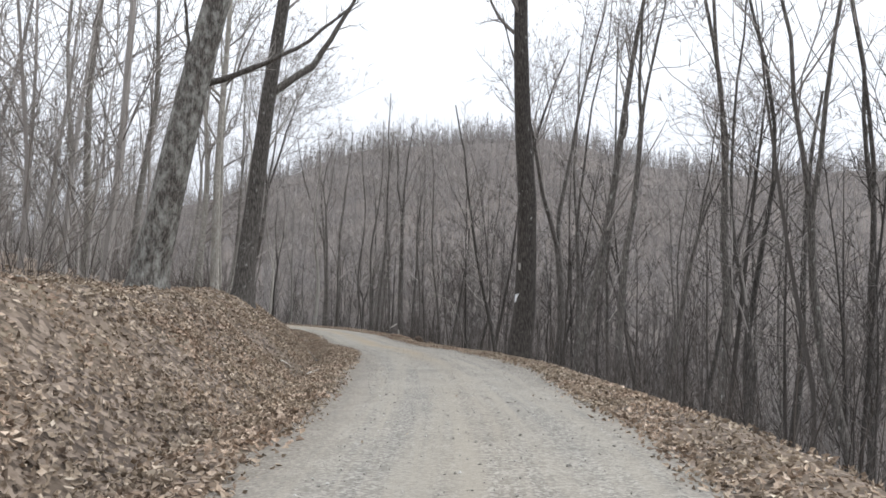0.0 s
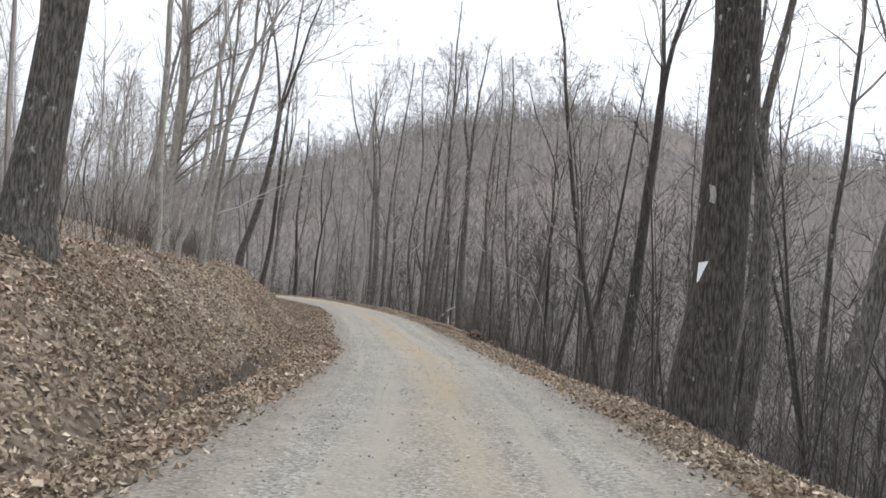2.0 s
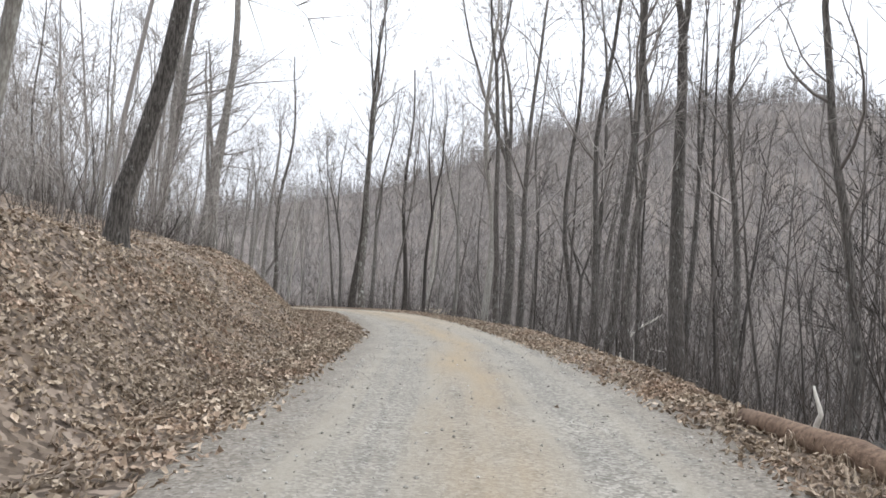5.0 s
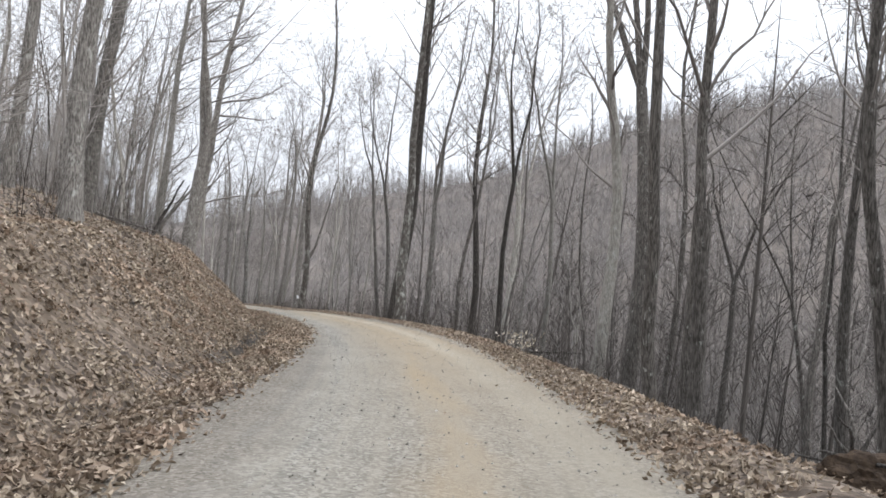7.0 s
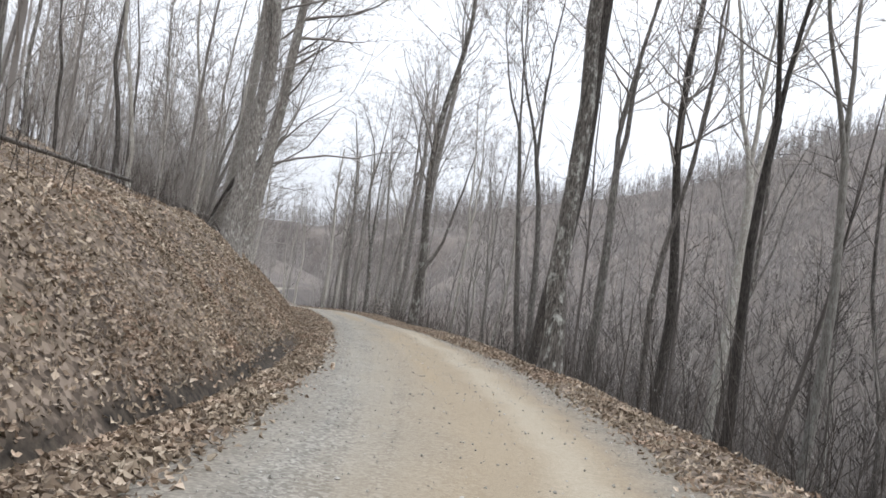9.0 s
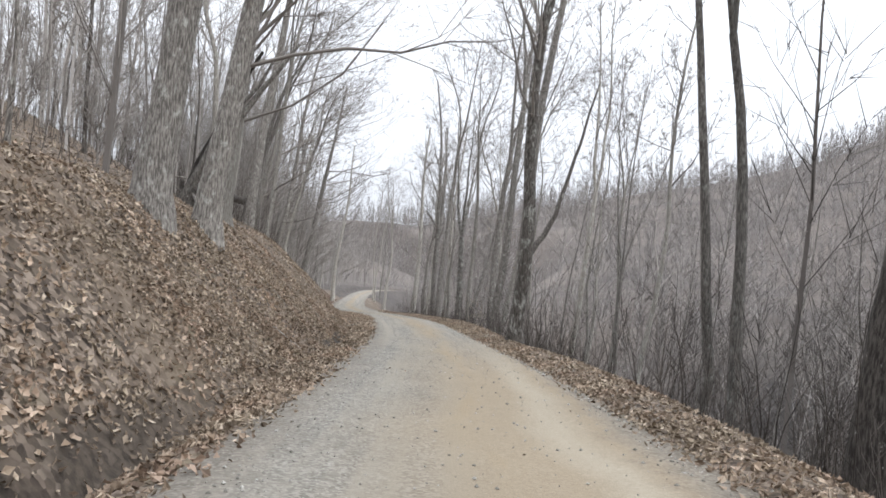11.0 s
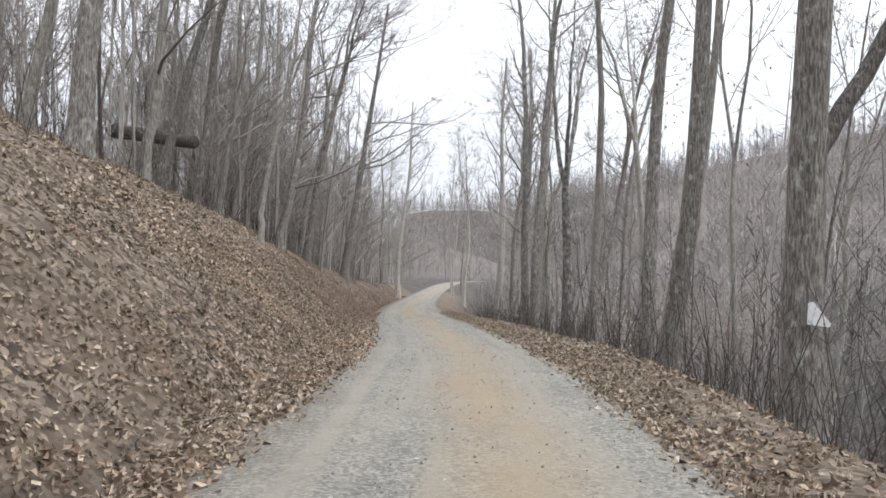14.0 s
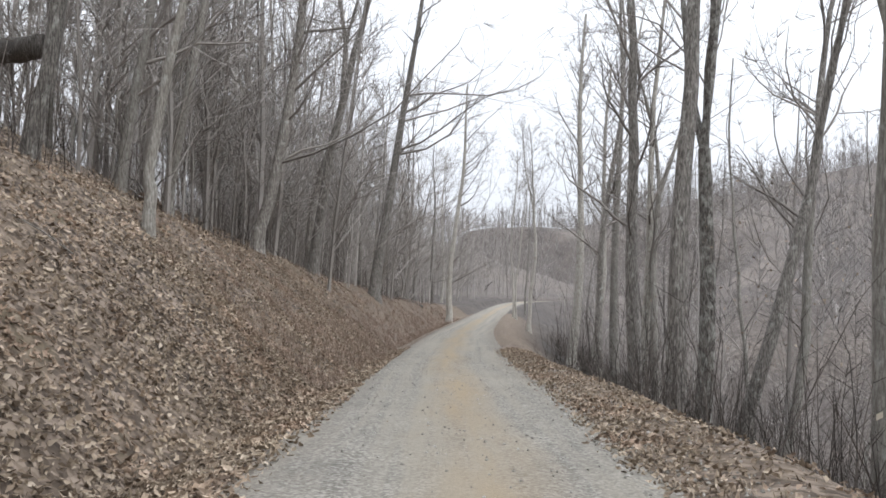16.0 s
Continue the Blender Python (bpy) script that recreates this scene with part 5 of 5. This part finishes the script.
def bleached_branch():
    """A big bark-stripped bough standing off a fallen crown."""
    root = new("bleached_bough")
    base = np.array([-5.98, 81.72, -5.75])
    root.location = base
    ahead_ = np.array([*way[int(np.argmin(np.abs(arc - 79.5)))], 0])
    right_ = np.array([ahead_[1], -ahead_[0], 0])
    up = np.array([0, 0, 1.0])

    def path(*rows):
        return 1.45 * np.array([right_ * a + up * b + ahead_ * c for a, b, c in rows])

    arms = [(path((-0.5, -0.35, 0), (0.0, 0.0, 0), (0.45, -0.2, 0), (1.0, -0.75, -0.1), (1.7, -1.0, -0.2)), 0.10, 0.05),
            (path((0.0, 0.0, 0), (0.03, 0.45, 0.1), (0.22, 0.95, 0.1), (0.6, 1.35, 0.0), (1.0, 1.55, 0), (1.35, 1.75, 0)), 0.075, 0.04),
            (path((0.15, 0.0, 0), (0.3, 0.25, 0.2), (0.55, 0.3, 0.2), (0.55, 0.95, 0.2)), 0.045, 0.015),
            (path((-0.1, -0.1, 0), (-0.5, -0.22, -0.2), (-0.95, -0.3, -0.3)), 0.035, 0.012),
            (path((0.7, -0.2, 0.1), (1.2, -0.05, 0.2), (1.7, 0.1, 0.3)), 0.035, 0.012),
            (path((1.0, -0.5, 0.1), (1.6, -0.4, 0.2), (2.3, -0.2, 0.3), (2.8, -0.3, 0.3)), 0.04, 0.012)]
    arms.append((path((0.1, 0.0, 0.0), (0.25, -0.7, 0.2), (0.3, -1.9, 0.3)), 0.12, 0.16))
    for q, r0_, r1_ in arms:
        t = Tubes()
        q2 = [q[0]]
        for a, b in zip(q[:-1], q[1:]):
            q2 += [a + (b - a) * 0.5, b]
        t.add(np.array(q2), np.linspace(r0_, r1_, len(q2)), 8)
        ob = new("branch", t.mesh("branch", BLEACHED))
        ob.parent = root
    tagged(root, "bleached bark-stripped bough curving up from the slope", "branch")


bleached_branch()
wood("fallen_log", "grey wind-thrown trunk between its roots and a bleached bough", "log", [(-7.95, 76.9, -4.55), (-7.0, 80.3, -5.15), (-5.98, 81.72, -5.7)], [0.19, 0.16, 0.11], BARK_GREY, 12)
split_log = wood("fallen_log", "broken dark trunk with pale split wood at its end", "log", [on(74.6, 7.7, 0.16), on(73.6, 9.0, 0.2), on(72.0, 11.5, 0.25)], [0.17, 0.2, 0.22], BARK_DARK, 12)


def split_wood(log):
    """The pale torn face of a snapped trunk."""
    rg = np.random.default_rng(12)
    base = np.array(on(74.6, 7.7, 0.16)) - np.array(log.location)
    back = np.array(on(73.6, 9.0, 0.2)) - np.array(on(74.6, 7.7, 0.16))
    back /= np.linalg.norm(back)
    t = Tubes()
    for _ in range(9):
        o = rg.normal(0, 0.07, 3)
        t.add(np.array([base + back * 0.12 + o, base - back * rg.uniform(0.05, 0.4) + o * 1.1]), [0.05, 0.006], 5)
    ob = new("split_end", t.mesh("split_end", BLEACHED))
    ob.parent = log
    tagged(ob, "pale splintered wood")


split_wood(split_log)
wood("fallen_branch", "pale bare branch propped on the slope", "branch", [on(79.0, 11.0, -0.1), on(79.6, 11.5, 2.6), on(80.2, 12.6, 3.0)], [0.05, 0.04, 0.025], BLEACHED, 7)
wood("fallen_branch", "dark dead branch over the verge", "branch", [on(52.5, 3.4, 0.2), on(49.5, 5.4, 0.25), on(46.0, 7.0, 0.3)], [0.10, 0.08, 0.05], BARK, 8)
wood("fallen_branch", "dark dead branch over the verge", "branch", [on(90.5, 3.6, 0.1), on(89.2, 4.7, 0.6), on(88.6, 6.2, 1.5)], [0.05, 0.04, 0.02], BARK, 7)
wood("fallen_branch", "dark dead branch over the verge", "branch", [on(87.0, 3.6, 0.1), on(86.0, 5.0, 0.5), on(85.6, 6.4, 0.7)], [0.04, 0.035, 0.02], BARK, 7)
wood("fallen_branch", "pale dead branch hung up among saplings", "branch", [(-0.9, 53.8, -0.15), (-0.4, 53.96, -0.24), (0.55, 54.2, -0.73), (1.15, 54.3, -1.84), (1.6, 54.5, -3.6)], [0.006, 0.01, 0.012, 0.014, 0.016], BARK_PALE, 6)
wood("fallen_stick", "pale broken stick lying on the leaves", "branch", [on(20.1, -4.05, 0.05), on(20.22, -3.9, 0.09), on(20.4, -3.82, 0.05)], [0.02, 0.022, 0.014], BLEACHED, 6, "sticks on the bank")
wood("fallen_stick", "pale broken stick lying on the leaves", "branch", [on(20.2, -3.45, 0.05), on(20.36, -3.3, 0.08), on(20.42, -3.12, 0.05)], [0.016, 0.016, 0.01], BLEACHED, 6, "sticks on the bank")
rg_ = np.random.default_rng(77)
for k in range(34):
    s_, d_ = rg_.uniform(10, 160), -(2.9 + rg_.exponential(2.2))
    L, an = rg_.uniform(0.4, 1.3), rg_.uniform(0, 6.28)
    ds, dd_ = L * math.cos(an), L * math.sin(an) * 0.6
    wood("fallen_stick", "thin dead stick lying on the leaves", "branch", [on(s_, d_, 0.05), on(s_ + ds / 2, d_ + dd_ / 2, 0.07), on(s_ + ds, d_ + dd_, 0.05)],
         [0.014, 0.012, 0.006], BARK_PALE if k % 3 else BARK, 5, "sticks on the bank")


def snag(x, y):
    """A dead trunk snapped off, its top splintered."""
    root = new("dead_tree")
    s_, d_ = locate(x, y)
    root.location = (x, y, float(land(s_, d_)))
    rg = np.random.default_rng(3)
    t = Tubes()
    t.add(np.array([[0, 0, -0.6], [0, 0, 0], [0.02, 0, 0.6], [0.05, 0, 2.0], [0.03, 0, 3.6], [0.07, 0, 4.9], [0.07, 0, 5.1]]), [0.26, 0.21, 0.17, 0.155, 0.145, 0.14, 0.09], 12)
    b = new("trunk", t.mesh("trunk", BARK))
    b.parent = root
    for k in range(6):
        an = k * 1.05
        q = np.array([[0.07 + 0.09 * math.cos(an), 0.09 * math.sin(an), 4.8], [0.07 + 0.08 * math.cos(an), 0.08 * math.sin(an), 5.1 + rg.uniform(0.1, 0.7)]])
        tt = Tubes()
        tt.add(q, [0.05, 0.006], 5)
        sp = new("splinter", tt.mesh("splinter", BARK))
        sp.parent = root
    tagged(root, "dead snapped-off trunk with a splintered top", "tree")


snag(-10.68, 82.97)


def torn_notice(x, y, z, face, corners, sheet_=None):
    """A torn white plastic notice stapled to a trunk; sheet_ makes it a patch of another material."""
    bm = bmesh.new()
    lo = [bm.verts.new((a, 0.0, b)) for a, b in corners]
    hi = [bm.verts.new((a, 0.004, b)) for a, b in corners]
    bm.faces.new(lo)
    bm.faces.new(hi[::-1])
    for k in range(len(lo)):
        j = (k + 1) % len(lo)
        bm.faces.new((lo[k], hi[k], hi[j], lo[j]))
    bmesh.ops.recalc_face_normals(bm, faces=bm.faces)
    me = bpy.data.meshes.new("torn_notice")
    bm.to_mesh(me)
    bm.free()
    me.materials.append(sheet_ or PLASTIC)
    ob = new("torn_notice", me)
    ob.matrix_world = Matrix.Translation((x, y, z)) @ Matrix.Rotation(face, 4, "Z")
    return tagged(ob, "torn white plastic notice stapled to a trunk, or pale bark patch", "notice", "torn notices")


torn_notice(2.70, 29.87, TREE_A3.matrix_world.translation.z + 2.55, -0.33, [(-0.05, 0.14), (0.09, 0.17), (0.06, 0.10), (0.02, 0.0), (-0.03, -0.13), (-0.06, -0.15)])
# pale bark-coloured patch on the trunk, built like a notice
torn_notice(2.80, 29.96, TREE_A3.matrix_world.translation.z + 3.72, -0.2, [(-0.05, 0.15), (0.04, 0.12), (0.07, -0.02), (0.05, -0.14), (-0.03, -0.12), (-0.02, 0.0)], BARK_PALE)
torn_notice(-45.48, 123.99, TREE_A24.matrix_world.translation.z + 1.75, 0.53, [(-0.12, 0.17), (-0.05, 0.19), (0.17, -0.1), (0.15, -0.15), (-0.13, -0.12)])


def drink_can():
    bm = bmesh.new()
    prof = [(0.0, 0.0), (0.024, 0.0), (0.033, 0.008), (0.033, 0.105), (0.027, 0.118), (0.024, 0.12), (0.0, 0.118)]
    rings = []
    for r_, z_ in prof:
        rings.append([bm.verts.new((r_ * math.cos(a * 0.5236), r_ * math.sin(a * 0.5236), z_)) for a in range(12)])
    for a, b in zip(rings[:-1], rings[1:]):
        for k in range(12):
            bm.faces.new((a[k], a[(k + 1) % 12], b[(k + 1) % 12], b[k]))
    bmesh.ops.remove_doubles(bm, verts=bm.verts, dist=0.0005)
    me = bpy.data.meshes.new("drink_can")
    bm.to_mesh(me)
    bm.free()
    me.materials.append(CAN)
    ob = new("drink_can", me)
    ob.location = (-25.05, 90.72, float(land(96.1, -1.7) + road_lift(np.array(96.1), np.array(-1.7))))
    tagged(ob, "small discarded brown and tan drink can on the gravel", "can")


drink_can()
